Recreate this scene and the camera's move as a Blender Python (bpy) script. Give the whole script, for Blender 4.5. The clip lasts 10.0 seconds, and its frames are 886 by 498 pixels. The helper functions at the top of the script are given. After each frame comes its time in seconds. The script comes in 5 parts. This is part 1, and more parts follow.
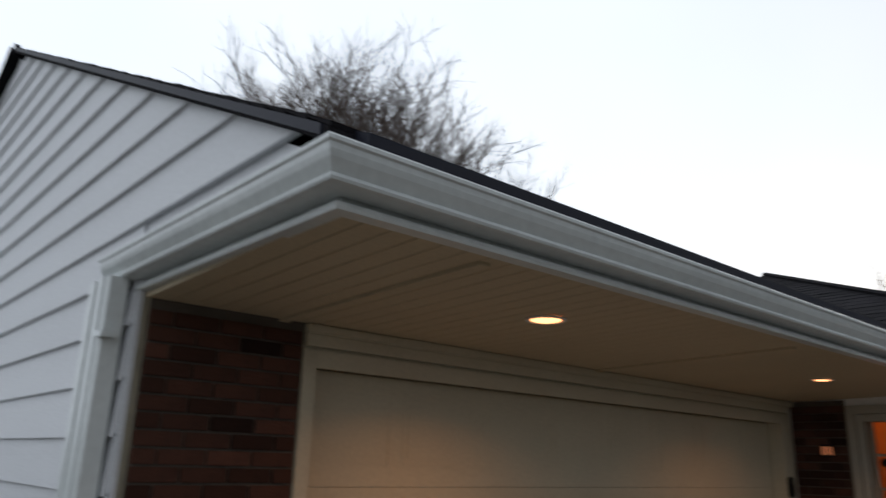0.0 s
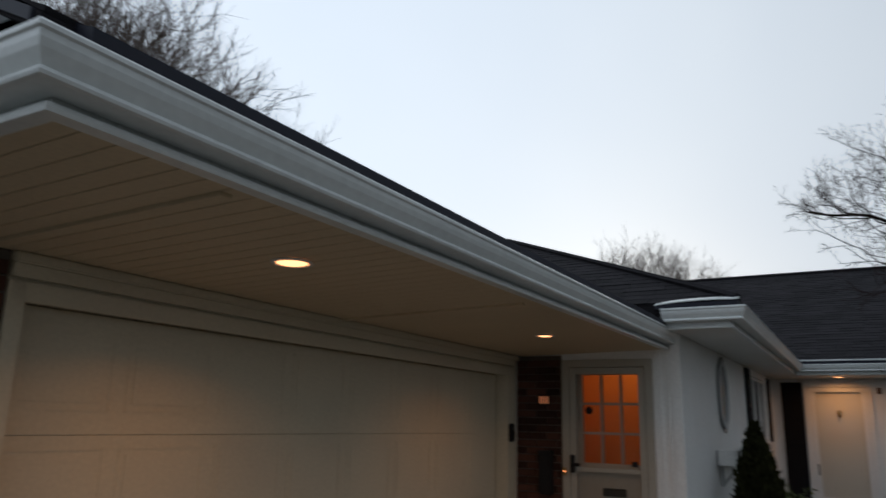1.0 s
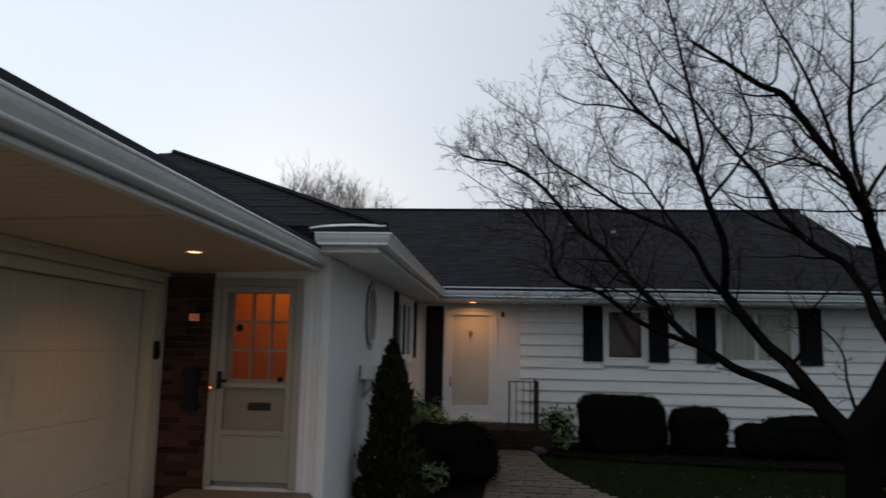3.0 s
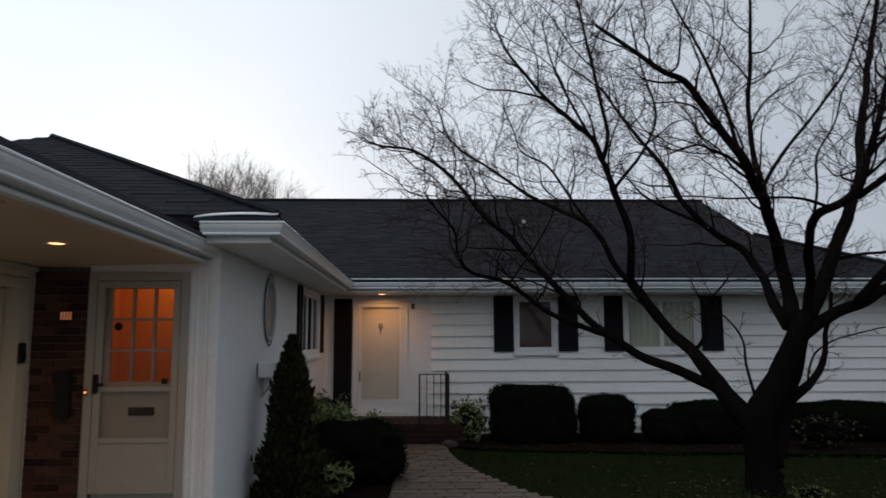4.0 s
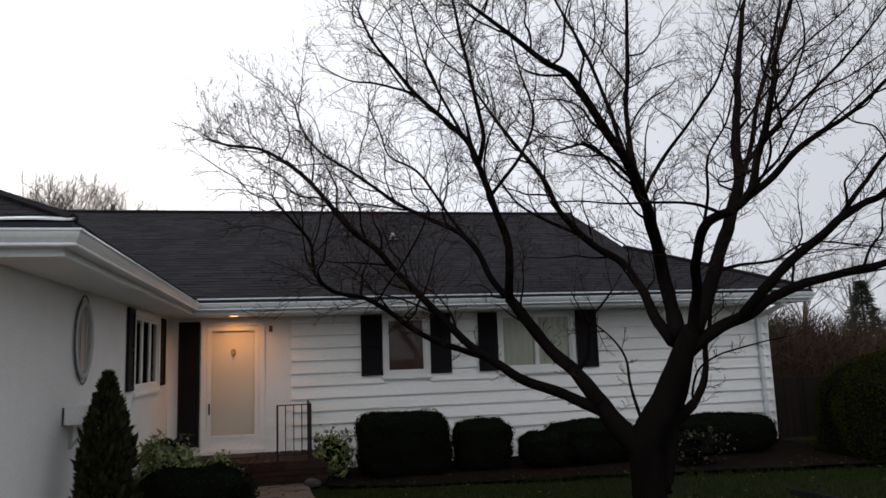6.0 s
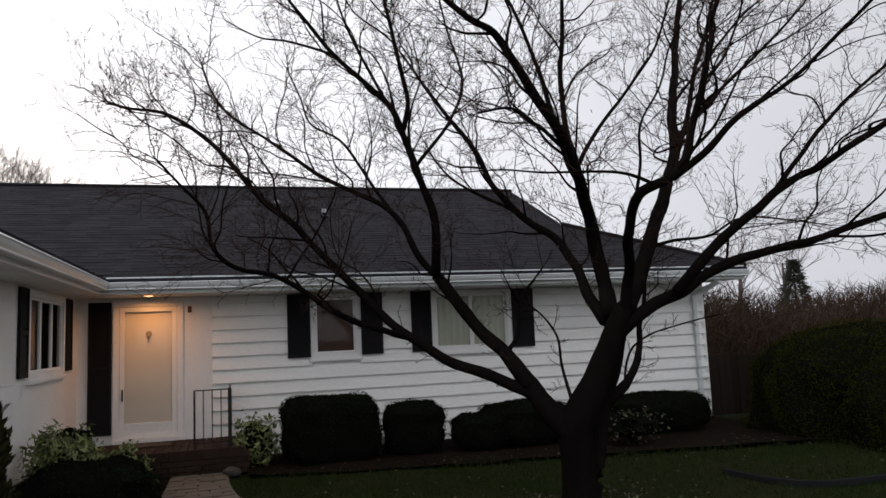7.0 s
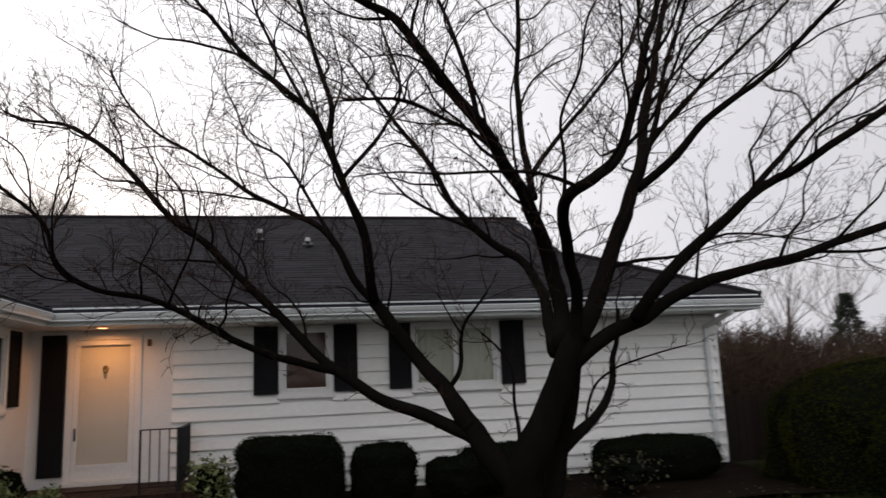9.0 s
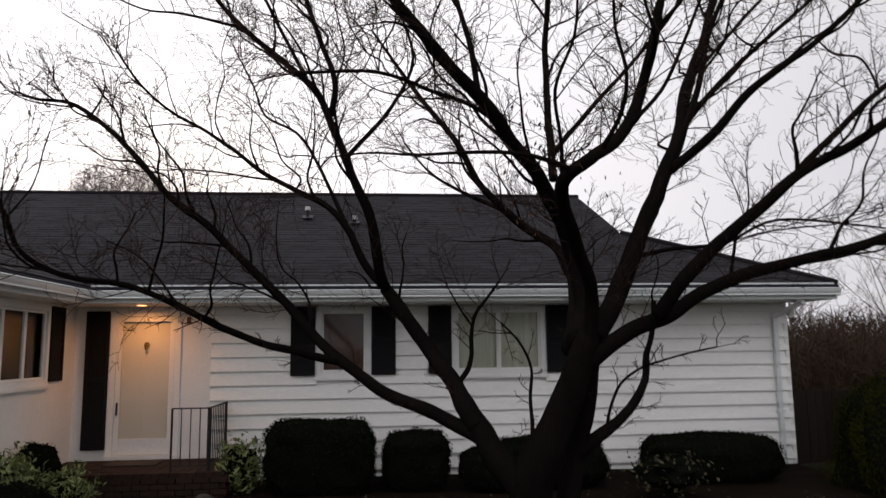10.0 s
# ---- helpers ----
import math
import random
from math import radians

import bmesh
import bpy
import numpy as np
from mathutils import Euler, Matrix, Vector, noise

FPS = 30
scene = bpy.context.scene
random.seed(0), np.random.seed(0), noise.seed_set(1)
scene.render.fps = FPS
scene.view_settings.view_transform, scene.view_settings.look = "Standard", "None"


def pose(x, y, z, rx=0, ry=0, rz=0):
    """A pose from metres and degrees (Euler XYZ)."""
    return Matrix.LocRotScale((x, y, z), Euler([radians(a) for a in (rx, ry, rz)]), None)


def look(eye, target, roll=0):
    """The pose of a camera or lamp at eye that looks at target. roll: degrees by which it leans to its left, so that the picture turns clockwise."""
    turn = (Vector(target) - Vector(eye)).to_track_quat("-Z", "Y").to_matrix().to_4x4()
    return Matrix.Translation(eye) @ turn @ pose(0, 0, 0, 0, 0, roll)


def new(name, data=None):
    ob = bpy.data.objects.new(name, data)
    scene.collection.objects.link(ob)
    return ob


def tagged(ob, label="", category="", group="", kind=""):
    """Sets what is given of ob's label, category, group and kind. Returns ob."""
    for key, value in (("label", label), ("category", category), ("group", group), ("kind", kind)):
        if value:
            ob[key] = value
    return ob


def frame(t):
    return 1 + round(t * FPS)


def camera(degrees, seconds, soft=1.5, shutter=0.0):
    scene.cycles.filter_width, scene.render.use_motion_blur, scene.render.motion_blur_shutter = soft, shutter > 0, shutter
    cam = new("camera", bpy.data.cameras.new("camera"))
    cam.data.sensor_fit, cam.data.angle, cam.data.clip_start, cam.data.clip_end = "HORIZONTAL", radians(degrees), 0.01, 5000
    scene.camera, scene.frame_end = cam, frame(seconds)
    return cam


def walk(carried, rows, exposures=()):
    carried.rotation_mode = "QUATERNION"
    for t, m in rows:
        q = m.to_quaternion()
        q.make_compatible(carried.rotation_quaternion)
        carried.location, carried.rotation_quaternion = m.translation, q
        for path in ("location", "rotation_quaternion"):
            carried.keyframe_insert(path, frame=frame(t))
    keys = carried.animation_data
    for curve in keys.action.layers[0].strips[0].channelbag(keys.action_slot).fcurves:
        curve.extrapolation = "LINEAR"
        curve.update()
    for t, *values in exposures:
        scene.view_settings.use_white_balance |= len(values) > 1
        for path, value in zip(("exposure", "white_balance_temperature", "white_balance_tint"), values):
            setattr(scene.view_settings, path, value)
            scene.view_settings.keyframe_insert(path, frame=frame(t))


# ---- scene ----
cam = camera(62.3, 10.0, 1.5, 0.5)
PATH = [
    (0, (0.97, 0.233, 1.734), (-0.475, 1.498, 2.292), 1.7),
    (0.5, (0.91, 0.267, 1.698), (-0.292, 1.781, 2.211), 2.0),
    (1, (0.964, 0.327, 1.7), (-0.001, 2.018, 2.158), 1.3),
    (1.5, (0.985, 0.352, 1.695), (0.168, 2.125, 2.129), 1.0),
    (2, (1.038, 0.361, 1.679), (0.368, 2.203, 2.08), 1.3),
    (2.5, (1.087, 0.278, 1.667), (0.706, 2.216, 1.985), 1.1),
    (4, (1.302, 0.663, 1.698), (1.364, 2.647, 1.947), -0.2),
    (4.5, (1.238, 0.831, 1.685), (1.443, 2.8, 1.968), -1.8),
    (5, (1.224, 1.065, 1.699), (1.593, 3.016, 1.935), -1.7),
    (6.5, (1.64, 1.944, 1.825), (2.094, 3.869, 2.128), -2.3),
    (7, (1.814, 2.11, 1.803), (2.367, 4.019, 2.029), -2.5),
    (7.5, (2.095, 2.211, 1.805), (2.527, 4.144, 2.083), -0.0),
    (8, (2.42, 2.334, 1.816), (2.907, 4.251, 2.114), -3.2),
    (8.5, (2.734, 2.456, 1.777), (3.3, 4.348, 2.093), -2.8),
    (9, (3.109, 2.692, 1.715), (3.532, 4.618, 2.048), -2.4),
    (9.5, (3.518, 2.793, 1.773), (3.79, 4.76, 2.015), -3.1),
    (10, (3.855, 3.052, 1.869), (4.046, 5.024, 2.139), -0.7),
]
EXPOSURES = [(0.0, -0.38, 6450, 9), (1.0, -0.62, 6150, 7), (2.5, -0.66, 6150, 8), (4.0, -0.46, 6250, 10), (5.0, -0.20, 6450, 11), (6.5, 0.14, 6750, 14), (8.0, 0.16, 6900, 15), (10.0, 0.16, 7050, 17)]
walk(cam, [(t, look(eye, target, roll)) for t, eye, target, roll in PATH], EXPOSURES)


# ---- light ----
def build_world():
    w = bpy.data.worlds.new("sky")
    scene.world = w
    w.use_nodes = True
    nt = w.node_tree
    nt.nodes.clear()
    out = nt.nodes.new("ShaderNodeOutputWorld")
    bg = nt.nodes.new("ShaderNodeBackground")
    sky = nt.nodes.new("ShaderNodeTexSky")
    sky.sky_type = "NISHITA"
    sky.sun_disc = False
    sky.sun_elevation = radians(9)
    sky.sun_rotation = radians(-15)
    sky.air_density, sky.dust_density, sky.ozone_density = 1.0, 3.0, 2.0
    # an even cloud cover veils most of the clear sky's gradient
    cloud = nt.nodes.new("ShaderNodeMix")
    cloud.data_type = "RGBA"
    cloud.inputs[0].default_value = 0.93
    coord = nt.nodes.new("ShaderNodeTexCoord")
    noise_n = nt.nodes.new("ShaderNodeTexNoise")
    noise_n.inputs["Scale"].default_value = 1.6
    noise_n.inputs["Detail"].default_value = 3
    ramp = nt.nodes.new("ShaderNodeValToRGB")
    ramp.color_ramp.elements[0].position, ramp.color_ramp.elements[1].position = 0.3, 0.75
    ramp.color_ramp.elements[0].color = (8.2, 8.9, 10.0, 1)
    ramp.color_ramp.elements[1].color = (9.6, 10.1, 10.8, 1)
    nt.links.new(coord.outputs["Generated"], noise_n.inputs["Vector"])
    nt.links.new(noise_n.outputs["Fac"], ramp.inputs["Fac"])
    nt.links.new(sky.outputs["Color"], cloud.inputs["A"])
    nt.links.new(ramp.outputs["Color"], cloud.inputs["B"])
    # dusk: the sky beyond the house is the bright side, the sky behind the walk is dimmer
    fade = nt.nodes.new("ShaderNodeMapRange")
    fade.interpolation_type = "SMOOTHSTEP"
    fade.inputs["From Min"].default_value, fade.inputs["From Max"].default_value = -0.9, 0.75
    fade.inputs["To Min"].default_value, fade.inputs["To Max"].default_value = 0.66, 1.55
    side = nt.nodes.new("ShaderNodeVectorMath")
    side.operation = "DOT_PRODUCT"
    side.inputs[1].default_value = (-0.97, -0.06, 0.0)
    nt.links.new(coord.outputs["Generated"], side.inputs[0])
    nt.links.new(side.outputs["Value"], fade.inputs["Value"])
    dim = nt.nodes.new("ShaderNodeVectorMath")
    dim.operation = "SCALE"
    nt.links.new(cloud.outputs["Result"], dim.inputs[0])
    nt.links.new(fade.outputs["Result"], dim.inputs["Scale"])
    nt.links.new(dim.outputs["Vector"], bg.inputs["Color"])
    bg.inputs["Strength"].default_value = 0.1
    nt.links.new(bg.outputs["Background"], out.inputs["Surface"])


build_world()
sun = new("sun", bpy.data.lights.new("sun", "SUN"))
sun.data.energy, sun.data.angle, sun.data.color = 0.5, radians(30), (1.0, 0.96, 0.92)
sun.matrix_world = look((-8, 40, 12), (0, 10, 2))


# ---- materials ----
def material(name, base, rough=0.7, second=None, scale=4.0, mix=0.35, grain=60.0, bump=0.15, metal=0.0, spread=0.0, stretch=(1, 1, 1), spec=0.4):
    """A surface with broad blotches towards a second colour, a fine grain with relief, and a spread of brightness from piece to piece."""
    m = bpy.data.materials.new(name)
    m.use_nodes = True
    nt = m.node_tree
    p = nt.nodes["Principled BSDF"]
    p.inputs["Roughness"].default_value = rough
    p.inputs["Metallic"].default_value = metal
    p.inputs["Specular IOR Level"].default_value = spec
    tc = nt.nodes.new("ShaderNodeTexCoord")
    mp = nt.nodes.new("ShaderNodeMapping")
    mp.inputs["Scale"].default_value = stretch
    nt.links.new(tc.outputs["Object"], mp.inputs["Vector"])
    n1 = nt.nodes.new("ShaderNodeTexNoise")
    n1.inputs["Scale"].default_value, n1.inputs["Detail"].default_value = scale, 5
    n2 = nt.nodes.new("ShaderNodeTexNoise")
    n2.inputs["Scale"].default_value, n2.inputs["Detail"].default_value = grain, 3
    for n in (n1, n2):
        nt.links.new(mp.outputs["Vector"], n.inputs["Vector"])
    r = nt.nodes.new("ShaderNodeMapRange")
    r.inputs["From Min"].default_value, r.inputs["From Max"].default_value = 0.35, 0.7
    r.inputs["To Max"].default_value = mix
    nt.links.new(n1.outputs["Fac"], r.inputs["Value"])
    mx = nt.nodes.new("ShaderNodeMix")
    mx.data_type = "RGBA"
    mx.inputs["A"].default_value = (*base, 1)
    mx.inputs["B"].default_value = (*(second or [c * 0.6 for c in base]), 1)
    nt.links.new(r.outputs["Result"], mx.inputs[0])
    hs = nt.nodes.new("ShaderNodeHueSaturation")
    nt.links.new(mx.outputs["Result"], hs.inputs["Color"])
    g = nt.nodes.new("ShaderNodeMapRange")
    g.inputs["To Min"].default_value, g.inputs["To Max"].default_value = 0.86, 1.14
    nt.links.new(n2.outputs["Fac"], g.inputs["Value"])
    if spread:
        oi = nt.nodes.new("ShaderNodeObjectInfo")
        sr = nt.nodes.new("ShaderNodeMapRange")
        sr.inputs["To Min"].default_value, sr.inputs["To Max"].default_value = 1 - spread, 1 + spread
        nt.links.new(oi.outputs["Random"], sr.inputs["Value"])
        mu = nt.nodes.new("ShaderNodeMath")
        mu.operation = "MULTIPLY"
        nt.links.new(g.outputs["Result"], mu.inputs[0])
        nt.links.new(sr.outputs["Result"], mu.inputs[1])
        nt.links.new(mu.outputs["Value"], hs.inputs["Value"])
    else:
        nt.links.new(g.outputs["Result"], hs.inputs["Value"])
    nt.links.new(hs.outputs["Color"], p.inputs["Base Color"])
    b = nt.nodes.new("ShaderNodeBump")
    b.inputs["Strength"].default_value, b.inputs["Distance"].default_value = bump, 0.01
    nt.links.new(n2.outputs["Fac"], b.inputs["Height"])
    nt.links.new(b.outputs["Normal"], p.inputs["Normal"])
    return m


def island_spread(m, low, high):
    """Varies the brightness of the joined pieces of a mesh."""
    nt = m.node_tree
    hs = next(n for n in nt.nodes if n.type == "HUE_SAT")
    geo = nt.nodes.new("ShaderNodeNewGeometry")
    mr = nt.nodes.new("ShaderNodeMapRange")
    mr.inputs["To Min"].default_value, mr.inputs["To Max"].default_value = low, high
    nt.links.new(geo.outputs["Random Per Island"], mr.inputs["Value"])
    nt.links.new(mr.outputs["Result"], hs.inputs["Value"])
    return m


def glowing(name, colour, strength):
    m = bpy.data.materials.new(name)
    m.use_nodes = True
    p = m.node_tree.nodes["Principled BSDF"]
    p.inputs["Base Color"].default_value = (*colour, 1)
    p.inputs["Emission Color"].default_value = (*colour, 1)
    p.inputs["Emission Strength"].default_value = strength
    return m


def glass(name, tint=(1, 1, 1), rough=0.02, ior=1.22):
    m = bpy.data.materials.new(name)
    m.use_nodes = True
    nt = m.node_tree
    nt.nodes.clear()
    out = nt.nodes.new("ShaderNodeOutputMaterial")
    mix = nt.nodes.new("ShaderNodeMixShader")
    tr = nt.nodes.new("ShaderNodeBsdfTransparent")
    tr.inputs["Color"].default_value = (*tint, 1)
    gl = nt.nodes.new("ShaderNodeBsdfGlossy")
    gl.inputs["Roughness"].default_value = rough
    fr = nt.nodes.new("ShaderNodeFresnel")
    fr.inputs["IOR"].default_value = ior
    nt.links.new(fr.outputs["Fac"], mix.inputs["Fac"])
    nt.links.new(tr.outputs["BSDF"], mix.inputs[1])
    nt.links.new(gl.outputs["BSDF"], mix.inputs[2])
    nt.links.new(mix.outputs["Shader"], out.inputs["Surface"])
    return m


WHITE = material("white_paint", (0.78, 0.78, 0.76), 0.55, (0.66, 0.65, 0.61), 1.3, 0.5, 40, 0.08)
SIDING = material("white_siding", (0.84, 0.84, 0.81), 0.5, (0.74, 0.73, 0.68), 0.9, 0.6, 30, 0.08, spread=0.03, stretch=(0.4, 1, 3))
VINYL = material("vinyl_siding", (0.64, 0.65, 0.67), 0.5, (0.57, 0.58, 0.60), 1.2, 0.5, 50, 0.06, spread=0.03, stretch=(0.4, 1, 3))
CREAM = material("cream_paint", (0.54, 0.48, 0.35), 0.55, (0.46, 0.40, 0.295), 1.5, 0.5, 50, 0.06)
SOFFIT = material("soffit_vinyl", (0.56, 0.46, 0.31), 0.6, (0.48, 0.39, 0.265), 1.2, 0.5, 50, 0.05)
GUTTER = material("gutter_metal", (0.68, 0.71, 0.70), 0.30, (0.54, 0.57, 0.57), 2.0, 0.5, 25, 0.04, spec=0.5)
DRIP = material("drip_edge", (0.012, 0.014, 0.024), 0.6, (0.02, 0.02, 0.03), 3, 0.5, 40, 0.05, spec=0.25)
SHINGLE = island_spread(material("asphalt_shingle", (0.0185, 0.017, 0.0195), 0.95, (0.011, 0.0105, 0.012), 1.5, 0.6, 130, 0.5, spec=0.12), 0.72, 1.3)
BLACK = material("black_shutter_paint", (0.008, 0.008, 0.010), 0.75, (0.014, 0.014, 0.014), 3, 0.5, 60, 0.1, spec=0.15)
IRON = material("wrought_iron", (0.012, 0.012, 0.013), 0.5, (0.02, 0.015, 0.012), 6, 0.5, 80, 0.15, spec=0.2)
BRICK = material("red_brick", (0.074, 0.031, 0.020), 0.9, (0.034, 0.017, 0.013), 6, 0.7, 90, 0.5, spread=0.65, spec=0.2)
MORTAR = material("mortar", (0.11, 0.09, 0.072), 0.95, None, 8, 0.5, 120, 0.4)
TILE = material("porch_brick", (0.028, 0.014, 0.009), 0.85, (0.016, 0.009, 0.007), 4, 0.6, 70, 0.3, spread=0.25, spec=0.2)
GRASS = material("grass_blade", (0.013, 0.025, 0.003), 0.85, (0.020, 0.021, 0.006), 1.0, 0.6, 30, 0.1, spec=0.1)
SOIL = material("lawn_soil", (0.008, 0.014, 0.003), 0.95, (0.018, 0.014, 0.008), 0.8, 0.8, 25, 0.6, spec=0.02)
MULCH = material("mulch", (0.010, 0.0065, 0.0045), 0.95, (0.0055, 0.004, 0.0032), 3, 0.7, 40, 0.8, spec=0.02)
PATH_M = material("walk_concrete", (0.21, 0.165, 0.12), 0.9, (0.12, 0.095, 0.07), 1.6, 0.7, 60, 0.4)
# drive surface, kept pale so it reflects light onto soffit and garage door
DRIVE_BOUNCE = material("bounce_concrete", (0.21, 0.19, 0.165), 0.92, (0.15, 0.135, 0.12), 1.0, 0.6, 120, 0.4)
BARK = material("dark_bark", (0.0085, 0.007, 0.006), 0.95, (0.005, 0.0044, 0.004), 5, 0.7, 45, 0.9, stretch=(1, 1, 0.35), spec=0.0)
TWIG = material("twig_bark", (0.026, 0.0145, 0.011), 0.9, (0.015, 0.009, 0.0075), 3, 0.6, 40, 0.2, spec=0.05)
# paler than the near twigs: aerial haze is put into the colour
HAZED_TWIG = material("hazed_far_twig", (0.125, 0.098, 0.085), 0.95, (0.08, 0.062, 0.055), 0.6, 0.6, 10, 0.1, spec=0.1)
THICKET = material("thicket_twig", (0.047, 0.030, 0.020), 0.95, (0.025, 0.017, 0.013), 0.6, 0.6, 10, 0.1, spec=0.05)
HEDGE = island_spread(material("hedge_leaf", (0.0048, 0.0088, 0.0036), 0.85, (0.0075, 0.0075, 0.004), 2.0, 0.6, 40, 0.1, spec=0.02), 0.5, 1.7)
YEW = island_spread(material("light_hedge_leaf", (0.023, 0.025, 0.0040), 0.85, (0.013, 0.014, 0.003), 2.0, 0.6, 40, 0.1, spec=0.0), 0.6, 1.25)
RHODO = island_spread(material("rhododendron_leaf", (0.15, 0.175, 0.06), 0.55, (0.09, 0.105, 0.04), 2.0, 0.6, 40, 0.1, spec=0.3), 0.4, 1.5)
DRY = island_spread(material("dry_leaf", (0.046, 0.040, 0.016), 0.8, (0.026, 0.021, 0.010), 2.0, 0.6, 40, 0.1), 0.4, 1.5)
FENCE = material("brown_fence", (0.017, 0.011, 0.008), 0.85, (0.011, 0.008, 0.006), 2, 0.6, 40, 0.4, spread=0.2, stretch=(3, 3, 0.4), spec=0.15)
PANE = glass("window_glass")
STORM_PANE = glass("storm_glass", ior=1.45)
CURTAIN = material("curtain", (0.40, 0.42, 0.33), 0.9, (0.34, 0.36, 0.28), 3, 0.5, 60, 0.1)
ROOM = material("dim_room", (0.07, 0.036, 0.025), 0.9, (0.045, 0.025, 0.018), 1, 0.5, 20, 0.1)
HALL = material("hall_plaster", (0.72, 0.25, 0.05), 0.8, (0.55, 0.18, 0.04), 1.5, 0.5, 20, 0.1)
BRASS = material("brass", (0.45, 0.28, 0.10), 0.35, None, 5, 0.4, 60, 0.05, metal=1.0)
BULB = glowing("warm_bulb", (1.0, 0.40, 0.16), 4.6)
NUMERAL = glowing("lit_numeral", (1.0, 0.34, 0.15), 0.22)
BELL = glowing("bell_glow", (1.0, 0.30, 0.10), 3.0)
STORM = material("storm_door_enamel", (0.38, 0.35, 0.285), 0.45, (0.32, 0.295, 0.245), 1.5, 0.5, 50, 0.05)
GREY_BOX = material("grey_box", (0.42, 0.43, 0.42), 0.6, None, 4, 0.4, 50, 0.1)


# ---- mesh helpers ----
def part(name, bm, mat, parent=None, label=""):
    me = bpy.data.meshes.new(name)
    bm.normal_update()
    bm.to_mesh(me)
    bm.free()
    me.materials.append(mat)
    ob = new(name, me)
    if parent is not None:
        ob.parent = parent
    if label:
        ob["label"] = label
    return ob


def shared(name, me, m, parent):
    ob = new(name, me)
    ob.parent = parent
    ob.matrix_basis = m
    return ob


def empty(name, x=0.0, y=0.0, z=0.0):
    ob = new(name)
    ob.location = (x, y, z)
    return ob


def box(bm, x0, x1, y0, y1, z0, z1, bevel=0.0):
    r = bmesh.ops.create_cube(bm, size=1)
    vs = r["verts"]
    bmesh.ops.transform(bm, verts=vs, matrix=Matrix.LocRotScale(((x0 + x1) / 2, (y0 + y1) / 2, (z0 + z1) / 2), None, (abs(x1 - x0), abs(y1 - y0), abs(z1 - z0))))
    if bevel:
        es = list({e for v in vs for e in v.link_edges})
        bmesh.ops.bevel(bm, geom=es, offset=bevel, segments=2, affect="EDGES")
    return bm


def boxed(x0, x1, y0, y1, z0, z1, bevel=0.0):
    return box(bmesh.new(), x0, x1, y0, y1, z0, z1, bevel)


def poly(bm, *corners):
    return bm.faces.new([bm.verts.new(c) for c in corners])


def slab(bm, corners, thick):
    """A flat polygon with thickness below it."""
    top = [bm.verts.new(c) for c in corners]
    low = [bm.verts.new((c[0], c[1], c[2] - thick)) for c in corners]
    bm.faces.new(top)
    bm.faces.new(low[::-1])
    for i in range(len(top)):
        j = (i + 1) % len(top)
        bm.faces.new((top[j], top[i], low[i], low[j]))
    bmesh.ops.recalc_face_normals(bm, faces=bm.faces)
    return bm


def tube(bm, pts, radii, sides=6, cap=True):
    """A tapered tube along points."""
    rings, n = [], len(pts)
    up = Vector((0.3, 0.2, 1)).normalized()
    for i, p in enumerate(pts):
        d = (Vector(pts[min(i + 1, n - 1)]) - Vector(pts[max(i - 1, 0)])).normalized()
        a = d.cross(up)
        a = a.normalized() if a.length > 0.05 else d.orthogonal().normalized()
        b = d.cross(a)
        rings.append([bm.verts.new(Vector(p) + radii[i] * (math.cos(2 * math.pi * k / sides) * a + math.sin(2 * math.pi * k / sides) * b)) for k in range(sides)])
    for i in range(n - 1):
        for k in range(sides):
            bm.faces.new((rings[i][k], rings[i][(k + 1) % sides], rings[i + 1][(k + 1) % sides], rings[i + 1][k]))
    if cap:
        bm.faces.new(rings[0][::-1])
        bm.faces.new(rings[-1])
    return bm


def sweep(bm, profile, path, closed=True):
    """A profile of (out, up) carried along a level path of (x, y) with mitred corners; out is to the right of the way."""
    rings = []
    for i, p in enumerate(path):
        p = Vector((p[0], p[1]))
        ways = []
        if i > 0:
            ways.append((p - Vector(path[i - 1][:2])).normalized())
        if i < len(path) - 1:
            ways.append((Vector(path[i + 1][:2]) - p).normalized())
        norms = [Vector((w.y, -w.x)) for w in ways]
        side = norms[0] if len(norms) == 1 else (norms[0] + norms[1]) / (1 + norms[0].dot(norms[1]))
        rings.append([bm.verts.new((p.x + o * side.x, p.y + o * side.y, u)) for o, u in profile])
    n = len(profile)
    for a, b in zip(rings, rings[1:]):
        for k in range(n if closed else n - 1):
            bm.faces.new((a[k], a[(k + 1) % n], b[(k + 1) % n], b[k]))
    if closed:
        bm.faces.new(rings[0])
        bm.faces.new(rings[-1][::-1])
    bmesh.ops.recalc_face_normals(bm, faces=bm.faces)
    return bm


# ---- the house: setting ----
FY, GX, SY, WX = 14.18, -2.0, 7.02, -0.43
SLOPE, GABLE = 0.452, 0.481


def wall_along(name, axis, start, end, face, thick, z0, z1, openings=(), mat=WHITE, label=""):
    """A wall along x or y whose outer face lies at `face` and which reaches `thick` behind it; openings are (a0, a1, z0, z1)."""
    bm = bmesh.new()
    cuts = sorted({start, end, *(o[0] for o in openings), *(o[1] for o in openings)})
    for a0, a1 in zip(cuts, cuts[1:]):
        holes = sorted((o[2], o[3]) for o in openings if o[0] <= a0 + 1e-6 and o[1] >= a1 - 1e-6)
        z = z0
        for h0, h1 in [*holes, (z1, z1)]:
            if h0 > z + 1e-6:
                if axis == "x":
                    box(bm, a0, a1, face, face + thick, z, h0)
                else:
                    box(bm, face, face + thick, a0, a1, z, h0)
            z = h1
    return tagged(part(name, bm, mat), label, "wall", kind="structure")


